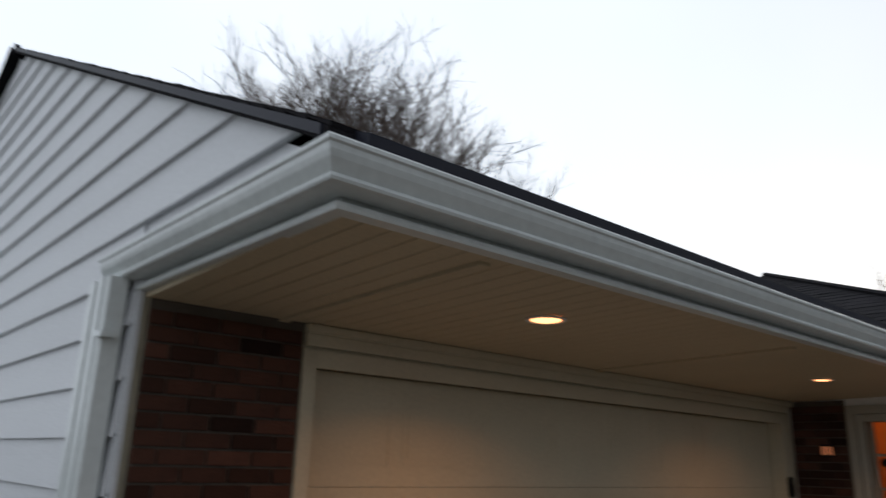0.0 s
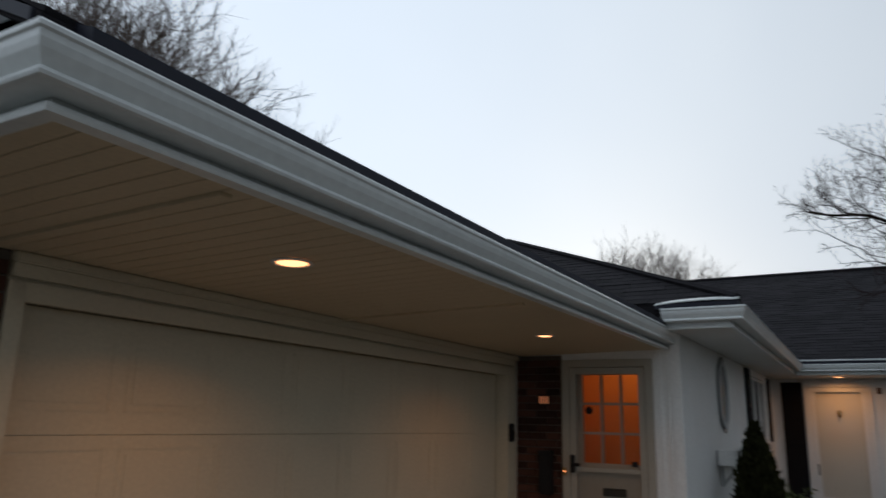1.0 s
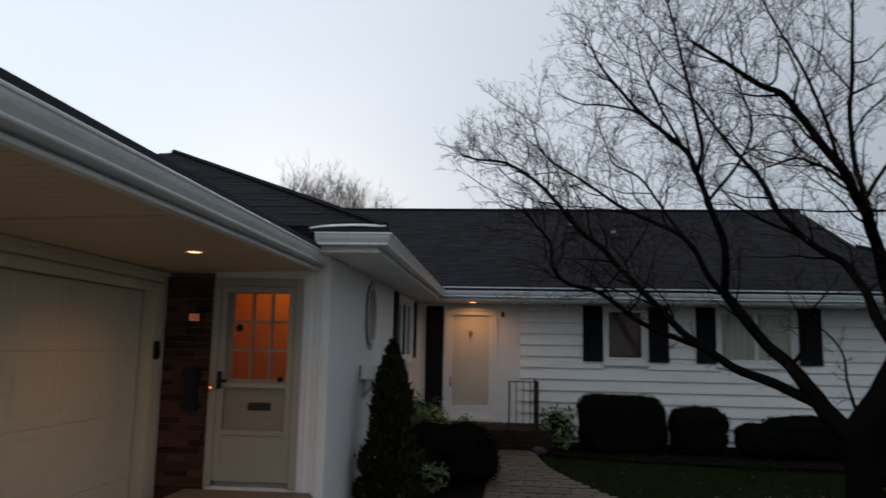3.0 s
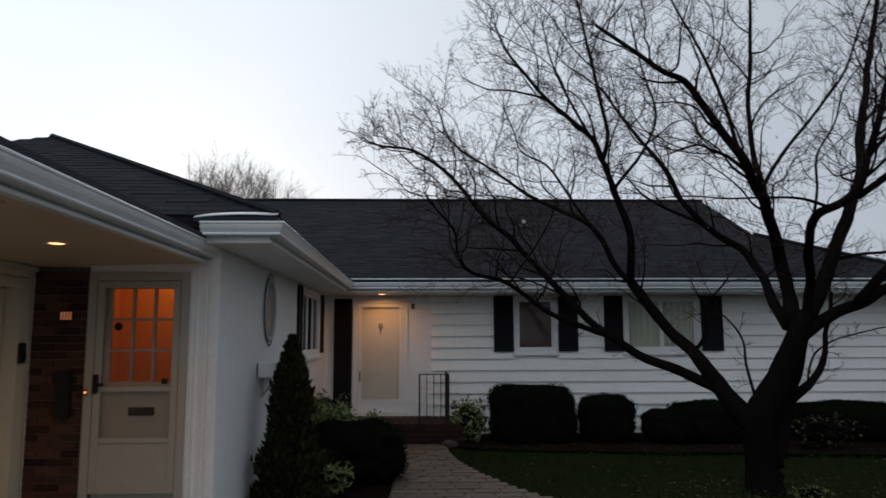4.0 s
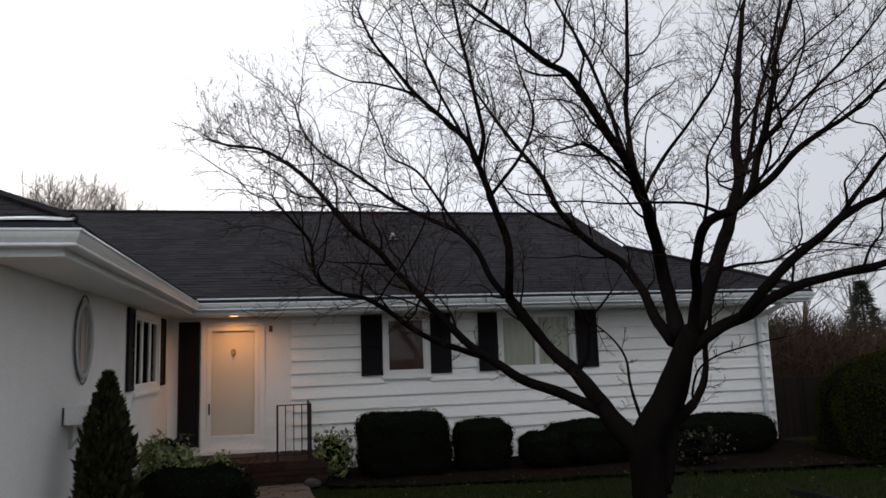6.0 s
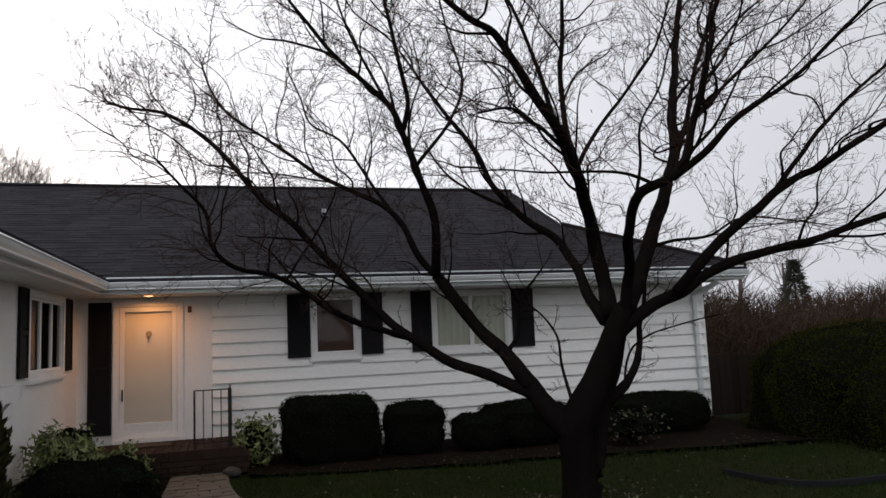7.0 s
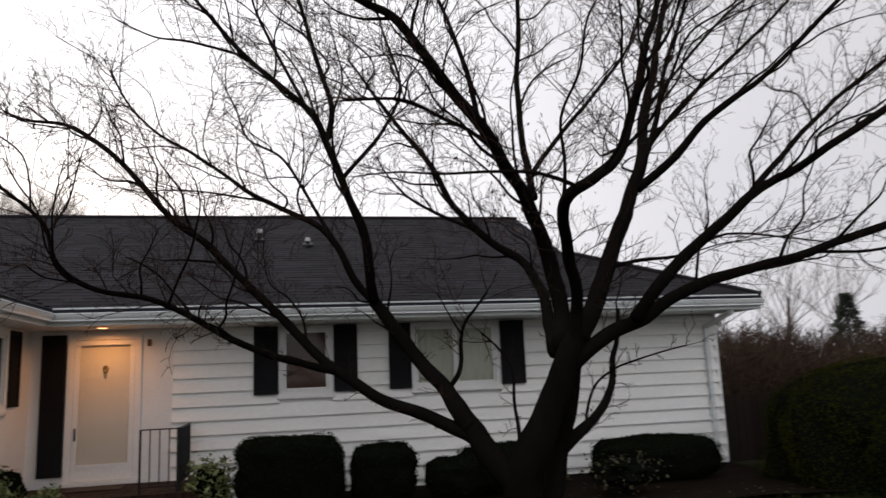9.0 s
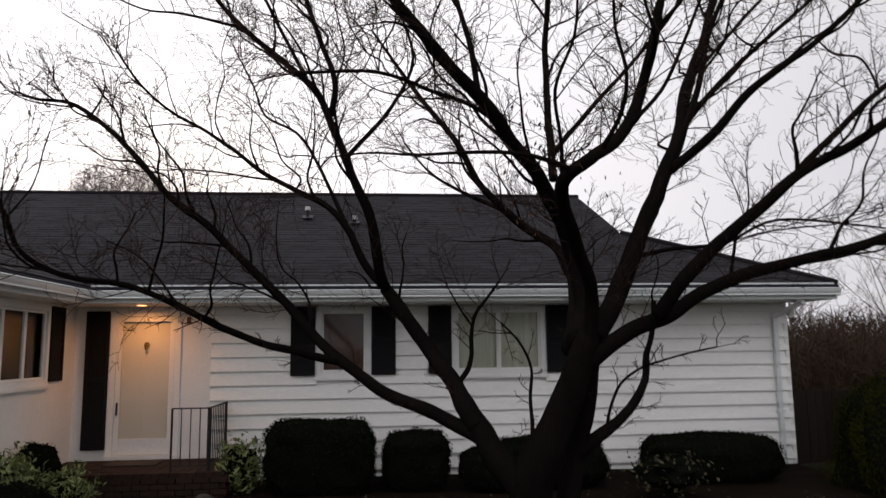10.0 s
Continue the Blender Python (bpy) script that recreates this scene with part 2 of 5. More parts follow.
def upright(pts, y0, y1):
    """A wall piece of any outline in x and z, from y0 to y1."""
    bm = bmesh.new()
    a = [bm.verts.new((x, y0, z)) for x, z in pts]
    b = [bm.verts.new((x, y1, z)) for x, z in pts]
    bm.faces.new(a)
    bm.faces.new(b[::-1])
    for i in range(len(a)):
        j = (i + 1) % len(a)
        bm.faces.new((a[j], a[i], b[i], b[j]))
    bmesh.ops.recalc_face_normals(bm, faces=bm.faces)
    return bm


def ground():
    bm = bmesh.new()
    n, lo, hi = 90, -400.0, 400.0
    bmesh.ops.create_grid(bm, x_segments=n, y_segments=n, size=400)
    for v in bm.verts:
        v.co.x = math.copysign(abs(v.co.x / 400) ** 2.2 * 400, v.co.x) + 4
        v.co.y = math.copysign(abs(v.co.y / 400) ** 2.2 * 400, v.co.y) + 10
        v.co.z = 0.03 * noise.noise(v.co * 0.7) - 0.02
        far = max(0.0, v.co.y - 18)
        v.co.z += 0.02 * far if far < 60 else 1.2
    return tagged(part("ground", bm, SOIL), "dim green-brown winter lawn soil", "ground", kind="structure")


ground()

DOOR = (0.15, 1.0, 0.42, 2.42)
WIN_A = (3.05, 3.80, 1.50, 2.49)
WIN_B = (5.08, 6.46, 1.50, 2.49)
wall_front = wall_along("wall_front", "x", WX - 0.2, 10.38, FY + 0.02, 0.2, 0.0, 2.58, [DOOR, WIN_A, WIN_B], WHITE, "white house front wall behind lapped boards")
W_WIN = (11.45, 13.55, 1.50, 2.46)
wall_wing = wall_along("wall_wing", "y", SY + 0.0, FY + 0.02, WX - 0.2, 0.2, 0.0, 2.58, [W_WIN], WHITE, "smooth white painted wing wall")
SDOOR = (-1.45, -0.74, 0.40, 2.22)
wall_side = wall_along("wall_side_entry", "x", GX, WX - 0.2, SY, 0.2, 0.0, 2.62, [SDOOR], WHITE, "white wall round the side entry door")
G_OPEN = (2.05, 6.80, 0.0, 2.15)
wall_garage = wall_along("wall_garage", "y", 1.24, SY, GX - 0.2, 0.2, 0.0, 2.36, [G_OPEN], CREAM, "garage front wall, cream trim over the door")
wall_gable = wall_along("wall_gable", "x", -10.2, GX, 1.22, 0.2, 0.0, 2.62, (), VINYL, "garage gable wall behind pale vinyl siding")
tagged(part("wall_gable_top", upright([(-0.62, 2.52), (-11.44, 2.52), (-6.02, 5.115)], 1.222, 1.4), VINYL), "gable triangle behind pale vinyl siding", "wall", kind="structure")
wall_along("wall_right", "y", FY + 0.02, 22.5, 10.18, 0.2, 0, 2.62, (), WHITE, "white end wall of the house")
wall_along("wall_back", "x", -10.2, 10.38, 22.5, 0.2, 0, 2.62, (), WHITE, "plain white back wall of the house")
wall_along("wall_left", "y", 1.24, 22.5, -10.4, 0.2, 0, 2.62, (), WHITE, "plain white far side wall of the house")


def lap_board(bm, x0, x1, z0, z1, y, proud=0.022, thin=0.006, cut0=0.0, cut1=0.0):
    """One lapped board on a wall that faces -y: thick at its lower edge."""
    a = [(x0, y, z0), (x0, y - proud, z0), (x0, y - thin, z1), (x0, y, z1)]
    va = [bm.verts.new(p) for p in a]
    vb = [bm.verts.new((x1, *p[1:])) for p in a]
    for k in (2, 3):
        va[k].co.x += cut0
        vb[k].co.x -= cut1
    for i in range(4):
        j = (i + 1) % 4
        bm.faces.new((va[i], va[j], vb[j], vb[i]))
    bm.faces.new(va[::-1])
    bm.faces.new(vb)
    bmesh.ops.recalc_face_normals(bm, faces=bm.faces)
    return bm


def front_siding():
    z, step = -0.0735, 0.2065
    while z < 2.5:
        z1 = min(z + step + 0.012, 2.53)
        spans = [(1.50, 10.395)]
        for w0, w1, h0, h1 in ((WIN_A[0] - 0.02, WIN_A[1] + 0.02, WIN_A[2] - 0.04, 2.6), (WIN_B[0] - 0.02, WIN_B[1] + 0.02, WIN_B[2] - 0.04, 2.6)):
            if z1 > h0 + 0.03 and z < h1:
                spans = [s for a, b in spans for s in ((a, min(b, w0)), (max(a, w1), b)) if s[1] - s[0] > 0.02]
        for a, b in spans:
            part("siding_board", lap_board(bmesh.new(), a, b, z, z1 - 0.019, FY + 0.02, 0.052), SIDING, wall_front)
        z += step


front_siding()
part("plain_panel", boxed(1.0, 1.50, FY - 0.004, FY + 0.02, 0.3, 2.56, 0.003), WHITE, wall_front)
part("corner_board", boxed(10.34, 10.41, FY - 0.012, FY + 0.02, 0.05, 2.58, 0.004), WHITE, wall_front)


def gable_siding():
    z, step = 0.07, 0.215
    while z < 4.95:
        z1 = min(z + step + 0.012, 5.0)
        if z < 2.44:
            part("siding_board", lap_board(bmesh.new(), -10.2, GX - 0.02, z, z1, 1.22, 0.026), VINYL, wall_gable)
        else:
            reach = (z - 2.548) / GABLE
            cut = (z1 - z) / GABLE
            x0, x1 = -11.46 + reach, -0.58 - reach
            if x1 - x0 > 2 * cut:
                part("siding_board", lap_board(bmesh.new(), x0, x1, z, z1, 1.22, 0.026, 0.006, cut, cut), VINYL, wall_gable)
        z += step


gable_siding()


# ---- roofs ----
def shingled(name, origin, along, up, length, limits, label, step=0.145, tab=0.31, lift=0.012):
    """A roof face of lapped tabs. origin: a point of the eave; limits(v): the run of the course that lies v up the slope."""
    o, a, u = Vector(origin), Vector(along).normalized(), Vector(up).normalized()
    n = a.cross(u).normalized()
    n = n if n.z > 0 else -n
    rng = random.Random(name)
    verts, faces = [], []
    v, row = 0.0, 0
    while v < length - 0.02:
        v1 = min(v + step * 1.25, length)
        lo, hi = limits(v + step * 0.3)
        s = lo - rng.random() * tab
        while s < hi:
            e = s + tab * rng.uniform(0.75, 1.25)
            s0, s1 = max(s, lo), min(e - 0.006, hi)
            if s1 - s0 > 0.03:
                t = rng.uniform(0.004, 0.010)
                dv = rng.uniform(-0.004, 0.004)
                k = len(verts)
                for ss, vv, h in ((s0, v + dv, lift + t), (s1, v + dv, lift + t), (s1, v1, lift + 0.002), (s0, v1, lift + 0.002), (s0, v + dv, lift - 0.01), (s1, v + dv, lift - 0.01)):
                    verts.append(o + ss * a + vv * u + h * n)
                faces += [(k, k + 1, k + 2, k + 3), (k + 4, k + 5, k + 1, k), (k, k + 3, k + 4), (k + 1, k + 5, k + 2)]
            s = e
        v += step
        row += 1
    me = bpy.data.meshes.new(name)
    me.from_pydata([tuple(p) for p in verts], [], faces)
    me.materials.append(SHINGLE)
    return tagged(new(name, me), label, kind="stuff")


COS = 1 / math.hypot(1, SLOPE)
UPY, UPX, UPB = (0, 1, SLOPE), (-1, 0, SLOPE), (1, 0, SLOPE)
EZ = 2.735
RIDGE_Y, RIDGE_Z = 18.45, EZ + (18.45 - 13.20) * SLOPE
KINK = 15.68

roof_main = tagged(empty("roof_main", 0, 0, 0), "dark grey asphalt shingle roof with a small gablet", "roof", kind="structure")
bm = bmesh.new()
slab(bm, [(0.10, 13.20, EZ), (10.66, 13.20, EZ), (8.29, KINK, EZ + (KINK - 13.20) * SLOPE), (8.29, RIDGE_Y, RIDGE_Z), (-5.15, RIDGE_Y, RIDGE_Z)], 0.08)
part("front_slope", bm, SHINGLE, roof_main)
zk = EZ + (KINK - 13.20) * SLOPE
part("end_slope", slab(bmesh.new(), [(10.66, 13.20, EZ), (10.66, 23.78, EZ), (8.29, 21.22, zk), (8.29, KINK, zk)], 0.08), SHINGLE, roof_main)
part("gablet", slab(bmesh.new(), [(8.27, KINK, zk - 0.02), (8.27, 21.22, zk - 0.02), (8.27, RIDGE_Y, RIDGE_Z - 0.02)], 0.02), WHITE, roof_main)
part("back_slope", slab(bmesh.new(), [(-10.7, 23.78, EZ), (-10.7, RIDGE_Y, RIDGE_Z), (8.29, RIDGE_Y, RIDGE_Z), (8.29, 21.22, zk), (10.66, 23.78, EZ)], 0.08), SHINGLE, roof_main)
shingles = shingled("front_shingles", (0, 13.20, EZ), (1, 0, 0), UPY, (RIDGE_Y - 13.20) / COS,
                    lambda v: (0.10 - v * COS, 10.66 - v * COS * 0.95 if v * COS < KINK - 13.20 else 8.31), "dark grey asphalt shingles in lapped courses")
shingles.parent = roof_main
part("ridge_cap", tube(bmesh.new(), [(-9.5, RIDGE_Y, RIDGE_Z + 0.02), (8.33, RIDGE_Y, RIDGE_Z + 0.02)], [0.05, 0.05], 6), SHINGLE, roof_main)
part("hip_cap", tube(bmesh.new(), [(10.66, 13.20, EZ + 0.03), (8.29, KINK, zk + 0.04)], [0.045, 0.045], 6), SHINGLE, roof_main)

part("eave_strip", boxed(0.12, 10.6, 13.185, 13.205, EZ + 0.008, EZ + 0.03, 0.003), GUTTER, roof_main, "pale metal strip along the eave")

roof_wing = tagged(empty("roof_wing"), "dark grey hipped shingle roof over the wing", "roof", kind="structure")
PX, PY, PZ = -3.56, 10.2, EZ + 3.65 * SLOPE
part("side_slope", slab(bmesh.new(), [(0.10, 6.55, EZ), (0.10, 13.20, EZ), (-3.56, 16.86, PZ), (PX, PY, PZ)], 0.08), SHINGLE, roof_wing)
part("end_slope", slab(bmesh.new(), [(0.10, 6.55, EZ), (PX, PY, PZ), (-7.21, 6.55, EZ)], 0.08), SHINGLE, roof_wing)
part("far_slope", slab(bmesh.new(), [(-7.21, 6.55, EZ), (PX, PY, PZ), (-3.56, 16.86, PZ), (-7.21, 13.20, EZ)], 0.08), SHINGLE, roof_wing)
shingled("side_shingles", (0.10, 0, EZ), (0, 1, 0), UPX, 3.65 / COS, lambda v: (6.55 + v * COS, 13.20 + v * COS), "dark grey asphalt shingles in lapped courses").parent = roof_wing
shingled("end_shingles", (0, 6.55, EZ), (1, 0, 0), UPY, 3.65 / COS, lambda v: (-7.21 + v * COS, 0.10 - v * COS), "dark grey asphalt shingles in lapped courses").parent = roof_wing
part("hip_cap", tube(bmesh.new(), [(0.10, 6.55, EZ + 0.02), (PX, PY, PZ + 0.02)], [0.04, 0.04], 6), SHINGLE, roof_wing)

GZ = 2.574
roof_garage = tagged(empty("roof_garage"), "dark grey shingle gable roof over the garage", "roof", kind="structure")
gr = GZ + 5.46 * GABLE
part("front_slope", slab(bmesh.new(), [(-0.56, 1.16, GZ), (-0.56, 7.0, GZ), (-2.2, 9.5, GZ + 1.64 * GABLE), (-6.02, 9.5, gr), (-6.02, 1.16, gr)], 0.04), SHINGLE, roof_garage)
part("back_slope", slab(bmesh.new(), [(-11.52, 1.12, GZ), (-6.02, 1.12, gr), (-6.02, 9.5, gr), (-11.52, 9.5, GZ)], 0.07), SHINGLE, roof_garage)
part("end_panel", slab(bmesh.new(), [(-0.7, 9.48, GZ), (-11.4, 9.48, GZ), (-6.02, 9.48, gr - 0.05)], 0.01), WHITE, roof_garage)
part("rake_edge", slab(bmesh.new(), [(-0.585, 1.15, GZ + 0.014), (-6.02, 1.15, gr + 0.014), (-6.02, 1.2, gr + 0.014), (-0.585, 1.2, GZ + 0.014)], 0.034), DRIP, roof_garage, "dark metal rake edge")
part("rake_edge", slab(bmesh.new(), [(-6.02, 1.15, gr + 0.05), (-11.54, 1.15, GZ + 0.0), (-11.54, 1.2, GZ + 0.0), (-6.02, 1.2, gr + 0.05)], 0.075), DRIP, roof_garage, "dark metal rake edge")
shingled("garage_shingles", (-0.56, 0, GZ), (0, 1, 0), (-1, 0, GABLE), 5.46 * math.hypot(1, GABLE), lambda v: (1.165, 7.0 + min(v * COS, 2.3)), "dark grey asphalt shingles in lapped courses").parent = roof_garage


def gutter_profile(top, drop=0.108, wide=0.125):
    """A K-style gutter's section: a rolled rim, a hollow face and a bead along its foot; open above; out is positive to the front."""
    front = [(wide, top + 0.002), (wide + 0.004, top - 0.004), (wide + 0.003, top - 0.014), (wide - 0.005, top - 0.018), (wide - 0.007, top - 0.034), (wide - 0.014, top - 0.052), (wide - 0.026, top - 0.070),
             (wide - 0.036, top - 0.084), (wide - 0.030, top - 0.090), (wide - 0.027, top - 0.097), (wide - 0.031, top - 0.105), (wide - 0.042, top - drop)]
    back = [(0.004, top - drop), (0.0, top), (0.006, top), (0.012, top - drop + 0.008), (wide - 0.05, top - drop + 0.008), (wide - 0.032, top - 0.06), (wide - 0.016, top - 0.006)]
    return front + back


def gutter_run(name, path, top, label, soffit_z, lip=0.012, drip=0.068, drip_from=0):
    g = tagged(empty(name, *path[0][:2], top), label, "gutter", kind="structure")
    off = Matrix.Translation((-path[0][0], -path[0][1], -top))

    def add(nm, bm, mat, lab=""):
        bm.transform(off)
        return part(nm, bm, mat, g, lab)

    add("trough", sweep(bmesh.new(), gutter_profile(top), path), GUTTER)
    add("fascia", sweep(bmesh.new(), [(-0.002, top + 0.0), (-0.022, top + 0.0), (-0.022, soffit_z - 0.002), (lip, soffit_z - 0.002), (lip + 0.004, soffit_z + 0.008), (lip, soffit_z + 0.020), (-0.002, soffit_z + 0.026)], path), GUTTER, "painted fascia board")
    add("drip_edge", sweep(bmesh.new(), [(-0.03, top + 0.02 + 0.2 * drip), (drip - 0.006, top + 0.006), (drip, top + 0.010), (drip, top + 0.044), (drip - 0.03, top + 0.054), (-0.03, top + 0.054 + 0.45 * drip)], path[drip_from:]), DRIP, "dark metal drip edge")
    return g


gutter_run("gutter_front", [(-0.50, 6.605), (0.04, 6.605), (0.04, 13.265), (10.68, 13.265)], 2.69, "pale grey moulded gutter along the main eave", 2.53)
gutter_run("gutter_garage", [(-2.25, 1.245), (-0.61, 1.245), (-0.61, 7.0)], 2.518, "pale grey moulded gutter round the garage eave", 2.366, 0.030, 0.116, 1)


def soffit(name, x0, x1, y0, y1, z, pitch, along, mat, label, wide=()):
    """A ribbed ceiling under an eave; its grooves run along x or y."""
    bm = bmesh.new()
    lo, hi = (y0, y1) if along == "x" else (x0, x1)
    s, k = lo, 0
    while s < hi:
        e = min(s + pitch - 0.006, hi)
        if along == "x":
            box(bm, x0, x1, s, e, z, z + 0.012)
        else:
            box(bm, s, e, y0, y1, z, z + 0.012)
        s += pitch
    box(bm, x0, x1, y0, y1, z + 0.008, z + 0.02)
    return tagged(part(name, bm, mat), label, "soffit", kind="structure")


eave_ceiling = soffit("ceiling_garage_eave", GX, -0.63, 1.25, SY, 2.338, 0.1, "x", SOFFIT, "cream ribbed soffit over the garage door")
for y in (1.87, 4.16):
    tagged(part("trim_soffit", boxed(GX, -0.63, y - 0.025, y + 0.025, 2.324, 2.345, 0.003), SOFFIT), "cream joint strip across the soffit", "trim", kind="structure").matrix_world = pose(0, 0, -0.024 * GX, 0, 0, 0) @ pose(0, 0, 0.0, 0, -1.375, 0)
for v in eave_ceiling.data.vertices:
    v.co.z += 0.024 * (v.co.x - GX)
soffit("ceiling_front_eave", WX, 10.70, 13.29, FY + 0.02, 2.533, 0.1, "y", WHITE, "white ribbed soffit under the main eave")
soffit("ceiling_wing_eave", WX - 0.02, 0.02, 6.62, 13.285, 2.535, 0.1, "x", WHITE, "white ribbed soffit under the wing eave")
soffit("ceiling_wing_end", -0.8, WX - 0.02, 6.62, SY, 2.535, 0.1, "x", WHITE, "white soffit at the wing corner")
for nm, z0, z1, mat, lab, cat in (("ceiling_rooms", 2.60, 2.64, WHITE, "plain ceiling over the rooms", "ceiling"), ("floor", 0.2, 0.36, ROOM, "plain floor inside the house", "floor")):
    bm = boxed(-10.1, 10.15, 14.42, 22.4, z0, z1)
    box(bm, -10.1, WX - 0.22, 7.24, 14.42, z0, z1)
    tagged(part(nm, bm, mat), lab, cat, kind="structure")


def drift(ob, near, far, move):
    """Lets a built run wander off the square by `move` at y = near, fading to none at y = far, as old eaves do."""
    for o in (ob, *ob.children_recursive):
        if o.type == "MESH":
            back = o.matrix_world.inverted() if o.parent is None else (o.parent.matrix_basis @ o.matrix_basis).inverted()
            to = back.inverted()
            for v in o.data.vertices:
                p = to @ v.co
                k = max(0.0, min(1.15, (far - p.y) / (far - near)))
                v.co = back @ (p + Vector(move) * k)


for nm in ("gutter_front", "roof_wing", "ceiling_wing_eave", "ceiling_wing_end"):
    drift(bpy.data.objects[nm], 6.5, 13.2, (0.045, 0.0, -0.038))
for nm in ("gutter_garage", "ceiling_garage_eave"):
    drift(bpy.data.objects[nm], 7.0, 1.2, (0.065, 0.0, 0.0))


# ---- openings ----
def framed(bm, x0, x1, z0, z1, y0, y1, w, bevel=0.003):
    """Four members of a frame that faces -y."""
    box(bm, x0, x0 + w, y0, y1, z0, z1, bevel)
    box(bm, x1 - w, x1, y0, y1, z0, z1, bevel)
    box(bm, x0 + w, x1 - w, y0, y1, z0, z0 + w, bevel)
    box(bm, x0 + w, x1 - w, y0, y1, z1 - w, z1, bevel)
    return bm


def turned(ob, m):
    ob.matrix_basis = m @ ob.matrix_basis
    return ob


def window(name, x0, x1, z0, z1, lights, curtain, label, pane=PANE):
    """A window that faces -y, on the wall plane y = 0: casing, sill, sashes, panes and a lining behind."""
    w = tagged(empty(name), label, "window", kind="structure")
    part("window_frame", framed(bmesh.new(), x0, x1, z0, z1, -0.025, 0.06, 0.075), WHITE, w)
    part("window_sill", boxed(x0 - 0.03, x1 + 0.03, -0.055, 0.03, z0 - 0.045, z0 + 0.004, 0.006), WHITE, w)
    a0, a1, b0, b1 = x0 + 0.075, x1 - 0.075, z0 + 0.075, z1 - 0.075
    step = (a1 - a0) / lights
    for i in range(lights):
        s0, s1 = a0 + i * step, a0 + (i + 1) * step
        part("sash", framed(bmesh.new(), s0 + 0.002, s1 - 0.002, b0 + 0.002, b1 - 0.002, 0.004, 0.045, 0.032, 0.002), WHITE, w)
        p = part("pane", boxed(s0 + 0.03, s1 - 0.03, 0.02, 0.024, b0 + 0.03, b1 - 0.03), pane, w)
        p.visible_shadow = False
    if curtain:
        bm = bmesh.new()
        n = int((a1 - a0) / 0.02)
        rows = []
        for i in range(n + 1):
            x = a0 + (a1 - a0) * i / n
            y = 0.060 + 0.010 * math.sin(i * 1.1)
            rows.append((bm.verts.new((x, y, b0 - 0.02)), bm.verts.new((x, y, b1 + 0.02))))
        for p0, p1 in zip(rows, rows[1:]):
            bm.faces.new((p0[0], p1[0], p1[1], p0[1]))
        part("curtain", bm, CURTAIN, w, "pale green-grey curtain behind the glass")
    else:
        part("blind", boxed(a0 - 0.02, a1 + 0.02, 0.055, 0.061, b0 - 0.02, b1 + 0.02), ROOM, w, "dark reddish-brown blind behind the glass")
    return w


def shutter(x0, x1, z0, z1, y, label="black louvred wooden shutter beside a window"):
    """A louvred shutter that faces -y: stiles, rails and tilted slats."""
    s = tagged(empty("shutter", x0, y, z0), label, "shutter", "window shutters")
    w, h = x1 - x0, z1 - z0
    part("stile", boxed(0, 0.045, -0.03, 0, 0, h, 0.003), BLACK, s)
    part("stile", boxed(w - 0.045, w, -0.03, 0, 0, h, 0.003), BLACK, s)
    for a, b in ((0, 0.07), (h * 0.5 - 0.03, h * 0.5 + 0.03), (h - 0.06, h)):
        part("rail", boxed(0.045, w - 0.045, -0.029, 0, a, b, 0.003), BLACK, s)
    part("backing", boxed(0.04, w - 0.04, -0.004, 0.0, 0.03, h - 0.03), BLACK, s)
    bm = boxed(0.045, w - 0.045, -0.014, 0.014, -0.002, 0.002)
    slat = bpy.data.meshes.new("slat")
    bm.to_mesh(slat)
    bm.free()
    slat.materials.append(BLACK)
    z = 0.085
    while z < h - 0.07:
        if abs(z - h * 0.5) > 0.045:
            shared("slat", slat, pose(0, -0.014, z, 68, 0, 0), s)
        z += 0.024
    return s


turned(window("window_1", WIN_A[0] - 0.03, WIN_A[1] + 0.03, WIN_A[2] - 0.03, 2.52, 1, False, "white-framed small window on a dim room"), pose(0, FY, 0))
turned(window("window_2", WIN_B[0] - 0.03, WIN_B[1] + 0.03, WIN_B[2] - 0.03, 2.52, 2, True, "white-framed double window with pale green curtains"), pose(0, FY, 0))
turned(window("window_3", 11.43, 13.30, 1.46, 2.50, 3, True, "white-framed three-light window in the wing wall", STORM_PANE), pose(WX, 0, 0, 0, 0, 90))
for a, b in ((2.65, 3.01), (3.84, 4.20), (4.69, 5.04), (6.50, 6.90)):
    shutter(a, b, 1.50, 2.515, FY - 0.036)
for a, b in ((11.03, 11.40), (13.33, 13.75)):
    s = shutter(a, b, 1.50, 2.50, 0)
    s.matrix_basis = pose(WX + 0.004, 0, 0, 0, 0, 90) @ pose(a, 0, 1.50)
shutter(-0.27, 0.055, 0.50, 2.47, FY, "tall narrow black shutter beside the front door")


DOOR_PALE = material("pale_door_paint", (0.60, 0.58, 0.50), 0.5, (0.52, 0.50, 0.43), 1.5, 0.5, 50, 0.05)


